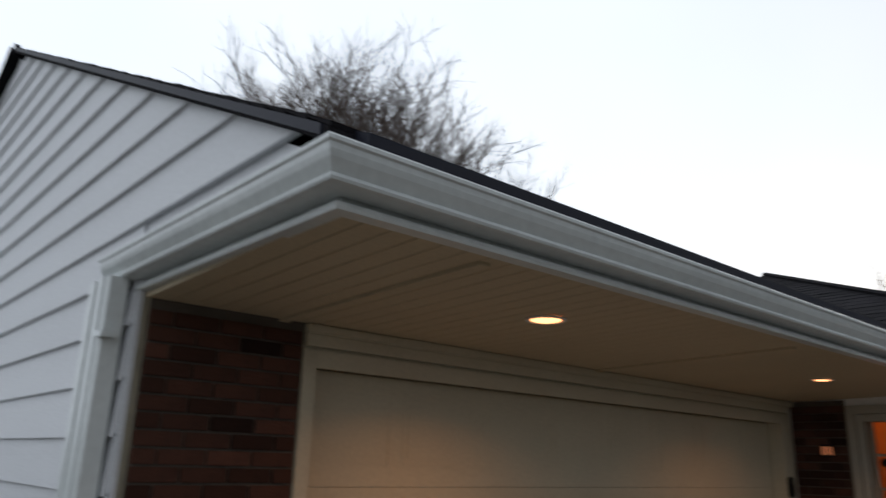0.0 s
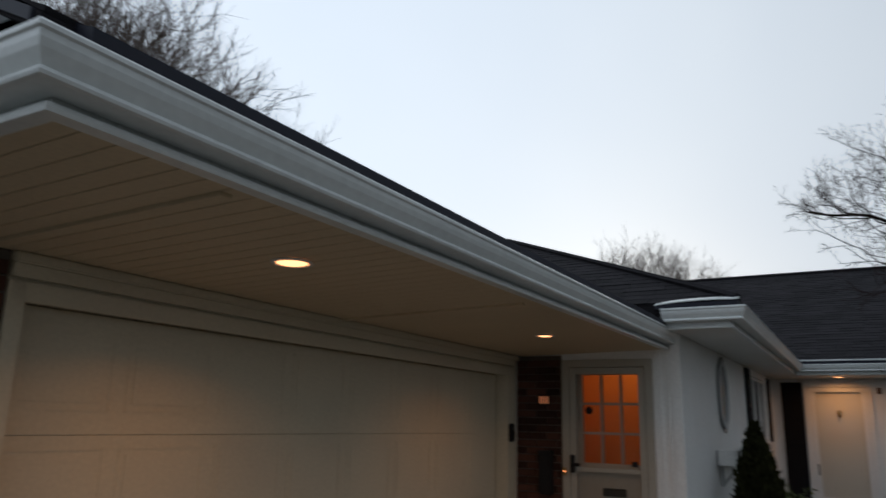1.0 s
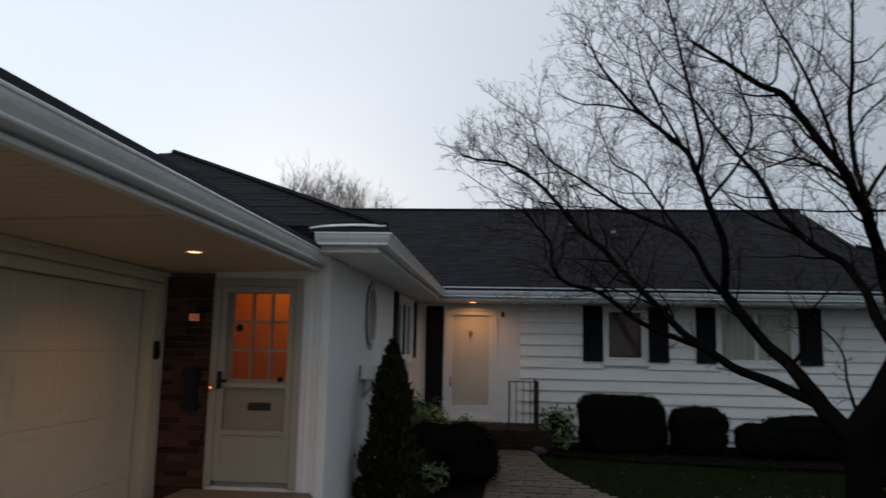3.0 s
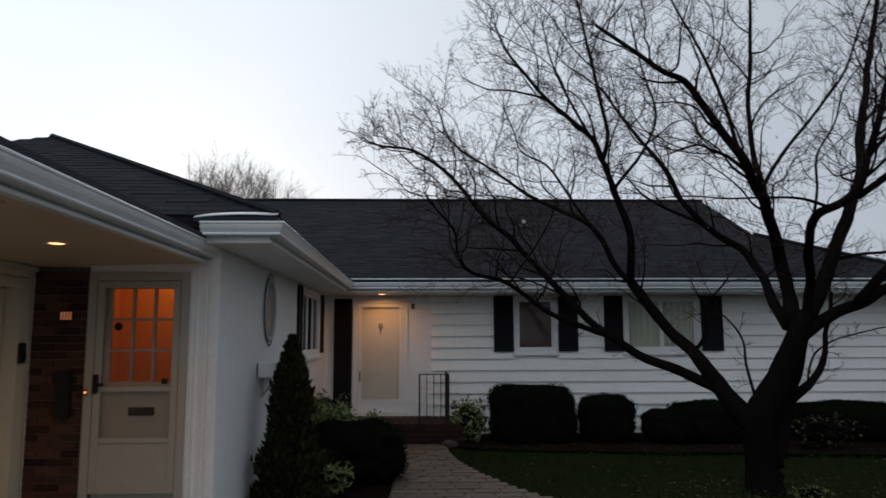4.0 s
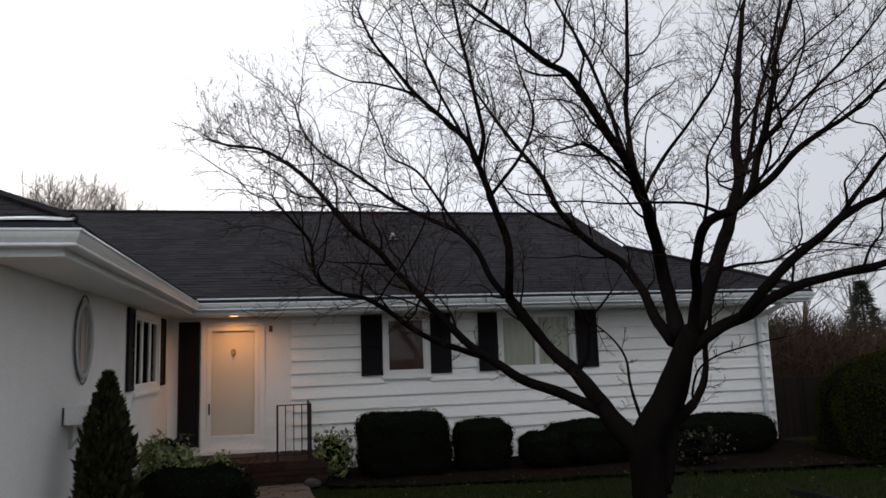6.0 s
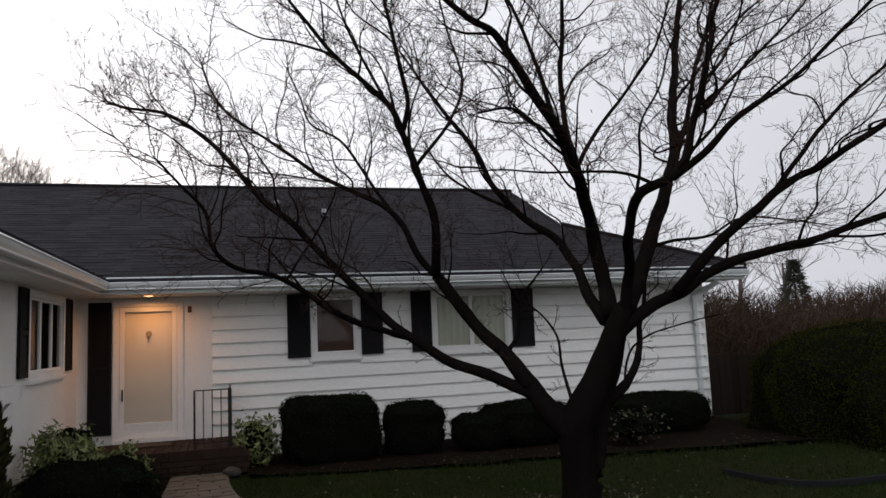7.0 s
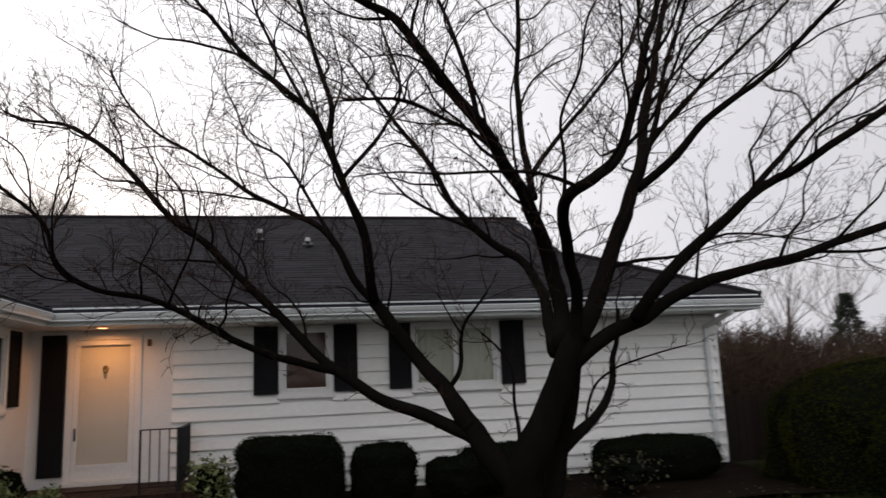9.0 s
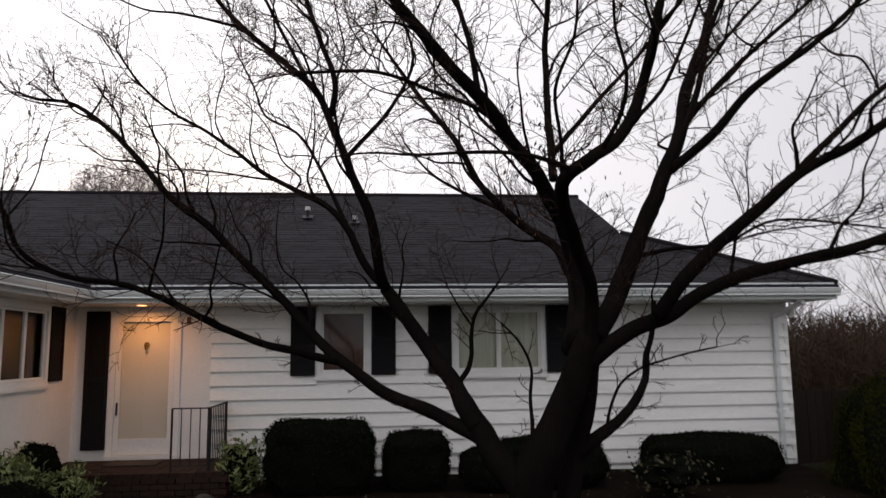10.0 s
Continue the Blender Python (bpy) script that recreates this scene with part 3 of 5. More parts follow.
def front_door():
    d = tagged(empty("door_1", 0.575, FY, 0.36), "cream front door behind a white storm door, closed", "door", kind="structure")
    def add(name, bm, mat, lab="", parent=None):
        bm.transform(Matrix.Translation((-0.575, -FY, -0.36)))
        return part(name, bm, mat, parent or d, lab)
    bm = bmesh.new()
    box(bm, 0.075, 0.165, -0.03 + FY, 0.1 + FY, 0.36, 2.48, 0.004)
    box(bm, 0.985, 1.075, -0.03 + FY, 0.1 + FY, 0.36, 2.48, 0.004)
    box(bm, 0.165, 0.985, -0.03 + FY, 0.1 + FY, 2.39, 2.48, 0.004)
    add("casing", bm, WHITE)
    add("sill", boxed(0.06, 1.09, FY - 0.07, FY + 0.1, 0.36, 0.42, 0.006), WHITE)
    bm = bmesh.new()
    framed(bm, 0.168, 0.982, 0.425, 2.385, FY - 0.02, FY + 0.012, 0.07)
    box(bm, 0.238, 0.912, FY - 0.02, FY + 0.012, 0.60, 0.65, 0.003)
    box(bm, 0.238, 0.912, FY - 0.012, FY + 0.006, 0.495, 0.60)
    storm = add("storm_door", bm, WHITE, "white aluminium storm door frame")
    p = part("pane", boxed(0.238 - 0.575, 0.912 - 0.575, -0.006, -0.002, 0.65 - 0.36, 2.315 - 0.36), PANE, storm)
    p.visible_shadow = False
    bm = bmesh.new()
    box(bm, 0.165, 0.985, FY + 0.045, FY + 0.085, 0.42, 2.39)
    for x0, x1 in ((0.25, 0.54), (0.61, 0.90)):
        for z0, z1 in ((0.52, 1.05), (1.16, 1.72), (1.83, 2.28)):
            box(bm, x0, x1, FY + 0.0415, FY + 0.05, z0, z1, 0.003)
    inner = add("inner_door", bm, DOOR_PALE, "cream panelled door leaf")
    bm = bmesh.new()
    bmesh.ops.create_cone(bm, segments=16, radius1=0.042, radius2=0.036, depth=0.02, cap_ends=True, matrix=pose(0, -0.0, 0, 90))
    bmesh.ops.create_uvsphere(bm, u_segments=12, v_segments=8, radius=0.022, matrix=pose(0, -0.02, -0.05))
    bm.transform(Matrix.Translation((0.0, 0.02, 1.62)))
    part("knocker", bm, BRASS, inner, "small brass door knocker")
    bm = boxed(-0.375, -0.355, -0.055, -0.02, 0.62, 0.80, 0.006)
    part("handle", bm, IRON, storm, "dark pull handle")
    return d


front_door()


def side_door():
    x0, x1, z0, z1 = SDOOR
    d = tagged(empty("door_2", (x0 + x1) / 2, SY, z0), "white storm door over a nine-light side door, lit from inside", "door", kind="structure")
    off = Matrix.Translation((-(x0 + x1) / 2, -SY, -z0))
    def add(name, bm, mat, lab="", parent=None):
        bm.transform(off)
        return part(name, bm, mat, parent or d, lab)
    bm = bmesh.new()
    box(bm, x0 - 0.07, x0, SY - 0.025, SY + 0.12, z0, z1 + 0.07, 0.004)
    box(bm, x1, x1 + 0.07, SY - 0.025, SY + 0.12, z0, z1 + 0.07, 0.004)
    box(bm, x0, x1, SY - 0.025, SY + 0.12, z1, z1 + 0.07, 0.004)
    add("casing", bm, STORM)
    bm = bmesh.new()
    framed(bm, x0 + 0.004, x1 - 0.004, z0 + 0.05, z1 - 0.004, SY - 0.016, SY + 0.016, 0.06)
    box(bm, x0 + 0.064, x1 - 0.064, SY - 0.02, SY + 0.016, 1.285, 1.325, 0.004)
    box(bm, x0 + 0.064, x1 - 0.064, SY - 0.02, SY + 0.016, 0.86, 0.905, 0.004)
    box(bm, x0 + 0.064, x1 - 0.064, SY - 0.006, SY + 0.006, z0 + 0.11, 0.86)
    storm = add("storm_door", bm, STORM, "off-white storm door with a lower panel")
    for a, b in ((1.325, z1 - 0.064), (0.905, 1.285)):
        p = add("pane", boxed(x0 + 0.064, x1 - 0.064, SY - 0.002, SY + 0.002, a, b), STORM_PANE, "", storm)
        p.visible_shadow = False
    # inner door: a solid lower half and nine lights above
    bm = bmesh.new()
    gx0, gx1, gz0, gz1, y0, y1 = -1.345, -0.80, 1.36, 2.155, SY + 0.05, SY + 0.09
    box(bm, x0, gx0, y0, y1, z0, z1)
    box(bm, gx1, x1, y0, y1, z0, z1)
    box(bm, gx0, gx1, y0, y1, gz1, z1)
    box(bm, gx0, gx1, y0, y1, z0, gz0)
    box(bm, gx0 + 0.02, gx1 - 0.02, y0 - 0.012, y0 + 0.002, 0.62, 1.02, 0.005)
    inner = add("inner_door", bm, STORM, "off-white door leaf with nine lights")
    for i in (1, 2):
        x = gx0 + (gx1 - gx0) * i / 3
        add("muntin", boxed(x - 0.011, x + 0.011, y0 - 0.006, y1, gz0, gz1, 0.003), STORM, "", inner)
        z = gz0 + (gz1 - gz0) * i / 3
        add("muntin", boxed(gx0, gx1, y0 - 0.004, y1 - 0.004, z - 0.011, z + 0.011, 0.003), STORM, "", inner)
    add("mail_slot", boxed(-1.165, -0.95, y0 - 0.022, y0, 1.08, 1.15, 0.006), IRON, "dark metal mail slot", inner)
    bm = bmesh.new()
    bmesh.ops.create_cone(bm, segments=8, radius1=0.038, radius2=0.03, depth=0.014, cap_ends=True, matrix=pose(-1.27, SY + 0.004, 1.83, 90))
    add("hanger", bm, IRON, "small dark round hanger on the glass", storm)
    bm = bmesh.new()
    box(bm, x0 + 0.012, x0 + 0.05, SY - 0.06, SY - 0.014, 1.27, 1.43, 0.008)
    box(bm, x0 + 0.015, x0 + 0.11, SY - 0.075, SY - 0.055, 1.33, 1.36, 0.006)
    add("handle", bm, IRON, "black lever handle", storm)
    add("latch", boxed(x1 - 0.14, x1 - 0.09, SY - 0.02, SY - 0.004, 1.345, 1.39, 0.004), IRON, "", storm)
    return d


side_door()
# the lit hall behind the side door
bm = bmesh.new()
box(bm, -1.9, -0.66, 8.6, 8.62, 0.36, 2.6)
box(bm, -1.92, -1.9, 7.23, 8.62, 0.36, 2.6)
box(bm, -0.66, -0.64, 7.23, 8.62, 0.36, 2.6)
box(bm, -1.9, -0.66, 7.23, 8.62, 2.6, 2.62)
hall = tagged(part("wall_hall", bm, HALL), "warm orange-lit hall walls behind the side door", "wall", kind="structure")
lamp = new("hall_light", bpy.data.lights.new("hall_light", "POINT"))
lamp.data.energy, lamp.data.color, lamp.data.shadow_soft_size = 7.5, (1.0, 0.58, 0.22), 0.08
lamp.location = (-1.25, 8.1, 2.45)


def garage_door():
    y0, y1, z1 = G_OPEN[0], G_OPEN[1], G_OPEN[3]
    d = tagged(empty("door_3", -2.1, (y0 + y1) / 2, 0), "cream sectional garage door with raised panels, closed", "door", kind="structure")
    off = Matrix.Translation((2.1, -(y0 + y1) / 2, 0))
    bottoms = [0.01, 0.51, 1.06, 1.605]
    tops = [0.5085, 1.0585, 1.6035, 2.145]
    for a, b in zip(bottoms, tops):
        bm = bmesh.new()
        box(bm, -2.15, -2.105, y0 + 0.005, y1 - 0.005, a, b, 0.003)
        n = 8
        w = (y1 - y0) / n
        for i in range(n):
            p0, p1 = y0 + i * w + 0.055, y0 + (i + 1) * w - 0.055
            r0, r1 = a + 0.12, b - 0.07
            # a sunk moulding round a raised field
            framed_x(bm, p0 - 0.018, p1 + 0.018, r0 - 0.018, r1 + 0.018, -2.107, -2.1015, 0.016)
            box(bm, -2.107, -2.101, p0 + 0.02, p1 - 0.02, r0 + 0.02, r1 - 0.02, 0.002)
        bm.transform(off)
        part("section", bm, CREAM, d)
    return d


def framed_x(bm, a0, a1, z0, z1, x0, x1, w):
    box(bm, x0, x1, a0, a0 + w, z0, z1, 0.002)
    box(bm, x0, x1, a1 - w, a1, z0, z1, 0.002)
    box(bm, x0, x1, a0 + w, a1 - w, z0, z0 + w, 0.002)
    box(bm, x0, x1, a0 + w, a1 - w, z1 - w, z1, 0.002)


garage_door()
bm = bmesh.new()
box(bm, GX, GX + 0.022, 2.0, 6.86, 2.138, 2.22, 0.004)
box(bm, GX, GX + 0.035, 1.99, 6.9, 2.235, 2.29, 0.004)
box(bm, GX, GX + 0.05, 1.985, 7.0, 2.29, 2.337, 0.008)
box(bm, GX - 0.1, GX + 0.022, 6.785, 6.93, 0.0, 2.22, 0.004)
box(bm, GX - 0.1, GX + 0.022, 1.985, 2.062, 0.0, 2.22, 0.004)
tagged(part("trim_garage", bm, CREAM), "cream wooden casing round the garage door", "trim", kind="structure")

# vertical battens beside the side door
for x in (-0.655, -0.615, -0.545, -0.47):
    part("batten", boxed(x, x + 0.022, SY - 0.024, SY, 0.1, 2.34, 0.003), WHITE, wall_side)
part("plain_panel", boxed(-0.672, WX, SY - 0.012, SY, 0.0, 2.53), WHITE, wall_side)
part("corner_board", boxed(WX - 0.07, WX + 0.012, SY - 0.03, SY + 0.06, 0.0, 2.53, 0.004), WHITE, wall_side)


# ---- downspouts and small fittings ----
def downspout(name, x, y, z0, z1, label, elbow):
    d = tagged(empty(name, x, y, z0), label, "downspout")
    bm = bmesh.new()
    box(bm, -0.04, 0.04, -0.03, 0.03, 0.0, z1 - z0, 0.012)
    pipe = part("pipe", bm, GUTTER, d)
    bm = bmesh.new()
    h = z1 - z0
    tube(bm, [(0, 0, h - 0.02), (0, 0, h + 0.02), (0, elbow * 0.5, h + 0.10), (0, elbow, h + 0.20), (0, elbow, h + 0.27)], [0.045] * 5, 8)
    part("elbow", bm, GUTTER, d)
    for s in (0.35, 0.8):
        part("strap", boxed(-0.055, 0.055, -0.034, 0.03, h * s, h * s + 0.03, 0.003), GUTTER, pipe)
    return d


downspout("downspout", 10.17, FY - 0.058, 0.05, 2.30, "white metal downspout at the house corner", -0.80)


def garage_downspout():
    d = tagged(empty("downspout", -2.16, 1.155, 0.0), "pale grey corner downspout below the garage gutter", "downspout")
    bm = bmesh.new()
    outline = [(-0.13, 0.03), (-0.13, -0.040)]
    for i in range(5):
        x, out = -0.13 + i * 0.052, -0.045 - 0.008 * (i % 2)
        outline += [(x + 0.006, out), (x + 0.044, out), (x + 0.049, -0.040)]
    outline.append((0.128, 0.03))
    foot = bm.faces.new([bm.verts.new((x, y, 0.0)) for x, y in outline])
    lift = bmesh.ops.extrude_face_region(bm, geom=[foot])
    bmesh.ops.translate(bm, vec=(0, 0, 2.41), verts=[e for e in lift["geom"] if isinstance(e, bmesh.types.BMVert)])
    bmesh.ops.recalc_face_normals(bm, faces=bm.faces)
    pipe = part("pipe", bm, GUTTER, d)
    part("strap", boxed(0.10, 0.17, -0.06, 0.0, 2.16, 2.19, 0.004), GUTTER, pipe)
    return d


garage_downspout()


def can_light(x, y, z, label, power, size=0.075, spread=140):
    c = tagged(empty("recessed_light", x, y, z), label, "light", "eave lights")
    bm = bmesh.new()
    ring = [(size + 0.018, -0.004), (size + 0.016, 0.0), (size, 0.0), (size - 0.004, -0.004), (size, -0.008), (size + 0.014, -0.008)]
    n = 28
    rows = [[bm.verts.new((r * math.cos(2 * math.pi * k / n), r * math.sin(2 * math.pi * k / n), h)) for r, h in ring] for k in range(n)]
    for k in range(n):
        a, b = rows[k], rows[(k + 1) % n]
        for i in range(len(ring)):
            j = (i + 1) % len(ring)
            bm.faces.new((a[i], b[i], b[j], a[j]))
    ring_part = part("trim_ring", bm, WHITE, c)
    bm = bmesh.new()
    bmesh.ops.create_uvsphere(bm, u_segments=20, v_segments=8, radius=size - 0.006)
    bmesh.ops.transform(bm, verts=bm.verts, matrix=Matrix.Diagonal((1, 1, 0.16, 1)))
    bm.transform(Matrix.Translation((0, 0, -0.003)))
    part("bulb", bm, BULB, ring_part, "glowing warm bulb face")
    li = new("light", bpy.data.lights.new("light", "AREA"))
    li.data.shape, li.data.size, li.data.energy, li.data.color = "DISK", 0.13, power, (1.0, 0.42, 0.12)
    li.data.spread = radians(spread)
    li.location = (x, y, z - 0.022)
    return c


can_light(-1.14, 2.70, 2.357, "round recessed eave light, warm and lit", 7.6)
can_light(-1.12, 5.58, 2.357, "round recessed eave light, warm and lit", 4.6, 0.058)
can_light(0.62, 13.74, 2.533, "round recessed porch light, warm and lit", 6.2, spread=165)

k = tagged(empty("keypad", GX + 0.022, 6.835, 1.612), "black garage keypad on the door casing", "keypad")
case = part("case", boxed(0, 0.03, -0.045, 0.045, -0.085, 0.085, 0.01), IRON, k)
part("cover", boxed(0.03, 0.036, -0.035, 0.035, -0.07, 0.02, 0.003), BLACK, case)
b = tagged(empty("doorbell", -1.50, SY - 0.025, 1.28), "small lit orange doorbell button on the door casing", "doorbell")
plate = part("plate", boxed(-0.014, 0.014, -0.01, 0, -0.035, 0.035, 0.003), BRASS, b)
bm = bmesh.new()
bmesh.ops.create_uvsphere(bm, u_segments=10, v_segments=6, radius=0.009, matrix=pose(0, -0.011, 0))
part("button", bm, BELL, plate, "glowing orange button")
m = tagged(empty("mailbox", -1.67, SY - 0.02, 1.07), "black wall mailbox on the brick", "mailbox")
letter_box = part("box", boxed(-0.06, 0.06, -0.08, 0, 0, 0.34, 0.008), IRON, m)
part("lid", boxed(-0.066, 0.066, -0.09, 0, 0.34, 0.39, 0.008), IRON, letter_box)
n = tagged(empty("wall_sign", -1.695, SY - 0.02, 1.92), "small dark plaque with lit orange bars on brick", "sign")
plate = part("plate", boxed(-0.06, 0.06, -0.015, 0, -0.05, 0.05, 0.004), IRON, n)
for i in range(4):
    part("bar", boxed(-0.046 + i * 0.025, -0.030 + i * 0.025, -0.018, -0.014, -0.034, 0.034), NUMERAL, plate, "lit orange bar")
n = tagged(empty("wall_sign", 1.17, FY - 0.006, 2.33), "small brown plaque beside the front door", "sign")
part("plate", boxed(-0.03, 0.03, -0.012, 0, -0.05, 0.05, 0.004), material("brown_plaque", (0.12, 0.06, 0.035), 0.6, None, 5, 0.3), n)


def oval_ornament():
    o = tagged(empty("oval_window", WX, 9.11, 2.06), "oval leaded window with a white moulded frame", "oval window")
    bm = bmesh.new()
    n = 40
    rows = []
    for i in range(n):
        t = 2 * math.pi * i / n
        rows.append([bm.verts.new((h, r * 0.30 * math.cos(t), r2 * 0.37 * math.sin(t))) for h, r, r2 in ((0.0, 1.0, 1.0), (0.03, 1.0, 1.0), (0.04, 0.92, 0.93), (0.03, 0.82, 0.85), (0.0, 0.8, 0.83))])
    for i in range(n):
        a, c = rows[i], rows[(i + 1) % n]
        for j in range(4):
            bm.faces.new((a[j], c[j], c[j + 1], a[j + 1]))
    bmesh.ops.recalc_face_normals(bm, faces=bm.faces)
    part("frame", bm, GREY_BOX, o)
    bm = bmesh.new()
    poly(bm, *[(0.012, 0.25 * math.cos(2 * math.pi * i / n), 0.315 * math.sin(2 * math.pi * i / n)) for i in range(n)])
    # opaque pane: the grey of the reflected sky is put into its colour
    part("pane", bm, material("sky_grey_pane", (0.17, 0.175, 0.165), 0.25, (0.26, 0.26, 0.24), 6, 0.5, 50, 0.02, spec=0.35), o, "opaque grey pane with the sky's reflection put into its colour")
    part("iron_rim", tube(bmesh.new(), [(0.02, 0.305 * math.cos(2 * math.pi * i / n), 0.375 * math.sin(2 * math.pi * i / n) * (1 + 0.10 * abs(math.sin(2 * math.pi * i / n)) ** 12)) for i in range(n + 1)], [0.006] * (n + 1), 6), IRON, o, "thin dark iron rim with pointed ends")
    for y in (-0.09, 0.09):
        part("lead", boxed(0.012, 0.02, y - 0.006, y + 0.006, -0.29, 0.29), GREY_BOX, o)
    return o


oval_ornament()


def window_box():
    b = tagged(empty("window_box", WX, 9.35, 1.30), "white wooden planter box on wall brackets", "planter")
    bm = bmesh.new()
    box(bm, 0.02, 0.22, -0.75, 0.95, 0.02, 0.05)
    box(bm, 0.20, 0.23, -0.77, 0.97, 0.02, 0.17, 0.004)
    box(bm, 0.0, 0.02, -0.77, 0.97, 0.02, 0.17, 0.004)
    box(bm, 0.0, 0.23, -0.77, -0.745, 0.02, 0.17, 0.004)
    box(bm, 0.0, 0.23, 0.945, 0.97, 0.02, 0.17, 0.004)
    part("trough", bm, WHITE, b)
    part("soil", boxed(0.02, 0.20, -0.74, 0.94, 0.05, 0.13), MULCH, b)
    for y in (-0.55, 0.75):
        bm = bmesh.new()
        box(bm, 0.0, 0.03, y - 0.015, y + 0.015, -0.20, 0.02, 0.003)
        tube(bm, [(0.02, y, -0.18), (0.19, y, 0.02)], [0.014, 0.014], 6)
        part("bracket", bm, GREY_BOX, b)
    return b


window_box()

f = tagged(empty("flood_light", 10.36, FY + 0.12, 2.36), "white outdoor lamp at the eave corner", "lamp")
part("base", boxed(0.02, 0.06, -0.06, 0.06, -0.05, 0.05, 0.01), WHITE, f)
bm = bmesh.new()
bmesh.ops.create_cone(bm, segments=16, radius1=0.03, radius2=0.06, depth=0.12, cap_ends=True, matrix=pose(0.14, -0.04, 0.02, 120, 0, 20))
part("head", bm, WHITE, f)


def vent_pipe(x, y, h, r):
    z = EZ + (y - 13.12) * SLOPE
    v = tagged(empty("roof_vent", x, y, z), "dull metal vent pipe on the shingle roof", "vent")
    pipe = part("pipe", tube(bmesh.new(), [(0, 0, -0.05), (0, 0, h)], [r, r], 12), IRON, v)
    part("cap", tube(bmesh.new(), [(0, 0, h - 0.02), (0, 0, h + 0.05)], [r + 0.02, r + 0.01], 12), GREY_BOX, pipe)
    bm = boxed(-0.09, 0.09, -0.10, 0.10, -0.01, 0.012, 0.004)
    bm.transform(pose(0, 0, 0.025, math.degrees(math.atan(SLOPE)), 0, 0))
    part("flashing", bm, DRIP, v)
    return v


vent_pipe(2.66, 16.55, 0.17, 0.034)
vent_pipe(3.53, 16.2, 0.10, 0.03)


# ---- porch, walk and drive ----
def porch():
    p = tagged(empty("porch"), "low red-brick entrance porch slab", "porch", kind="structure")
    part("core", boxed(WX, 1.95, 12.90, FY, 0.0, 0.325), TILE, p)
    bm = boxed(-0.1, 0.1, -0.049, 0.049, -0.033, 0.033)
    me = bpy.data.meshes.new("brick")
    bm.to_mesh(me)
    bm.free()
    me.materials.append(TILE)
    rng = random.Random(4)
    for i in range(22):
        for j in range(6):
            y = 12.95 + j * 0.213
            shared("brick", me, pose(WX + 0.06 + i * 0.108, y + 0.0, 0.327 + rng.uniform(-0.002, 0.002), 0, 0, 90 + rng.uniform(-0.6, 0.6)), p)
    for k in range(4):
        for i in range(11):
            shared("brick", me, pose(WX + 0.12 + i * 0.213 + (k % 2) * 0.1, 12.895, 0.04 + k * 0.076, 0, 0, rng.uniform(-0.6, 0.6)), p)
            if i < 6 and k < 4:
                shared("brick", me, pose(1.95, 12.98 + i * 0.213, 0.04 + k * 0.076, 0, 0, 90), p)
    return p


porch()
tagged(part("door_mat", boxed(0.25, 0.95, 13.5, 13.95, 0.361, 0.378, 0.005), material("mat", (0.05, 0.035, 0.025), 0.95, None, 10, 0.5, 200, 0.6)), "dark doormat on the brick porch", "mat")
tagged(part("side_step", boxed(-1.7, -0.5, 6.1, SY - 0.03, 0.0, 0.38, 0.02), PATH_M), "concrete step below the side door", "step")


def railing():
    r = tagged(empty("railing", 1.29, 12.97, 0.35), "black wrought-iron porch railing", "railing")
    def bar(name, a, c, rad):
        return part(name, tube(bmesh.new(), [a, c], [rad, rad], 6), IRON, r)
    h = 0.79
    bar("post", (0, 0, 0), (0, 0, h + 0.01), 0.014)
    bar("post", (0.47, 0, 0), (0.47, 0, h + 0.02), 0.026)
    bar("post", (0.47, 1.12, 0), (0.47, 1.12, h + 0.01), 0.014)
    part("handrail", boxed(0, 0.47, -0.016, 0.016, h, h + 0.016, 0.003), IRON, r)
    part("handrail", boxed(0.455, 0.485, 0, 1.12, h, h + 0.016, 0.003), IRON, r)
    bar("bottom_rail", (0, 0, 0.08), (0.47, 0, 0.08), 0.008)
    bar("bottom_rail", (0.47, 0, 0.08), (0.47, 1.12, 0.08), 0.008)
    for i in range(1, 4):
        bar("baluster", (0.1175 * i, 0, 0.08), (0.1175 * i, 0, h), 0.0075)
    for i in range(1, 10):
        bar("baluster", (0.47, 0.112 * i, 0.08), (0.47, 0.112 * i, h), 0.0075)
    return r


railing()


def walk_edges(y):
    """Left and right edge of the front walk."""
    t = max(0.0, (12.6 - y) / 3.7)
    return 1.0 - 0.02 * t, 1.72 + 0.85 * t * t + 0.02 * t + (0.6 * (t - 1) if t > 1 else 0)


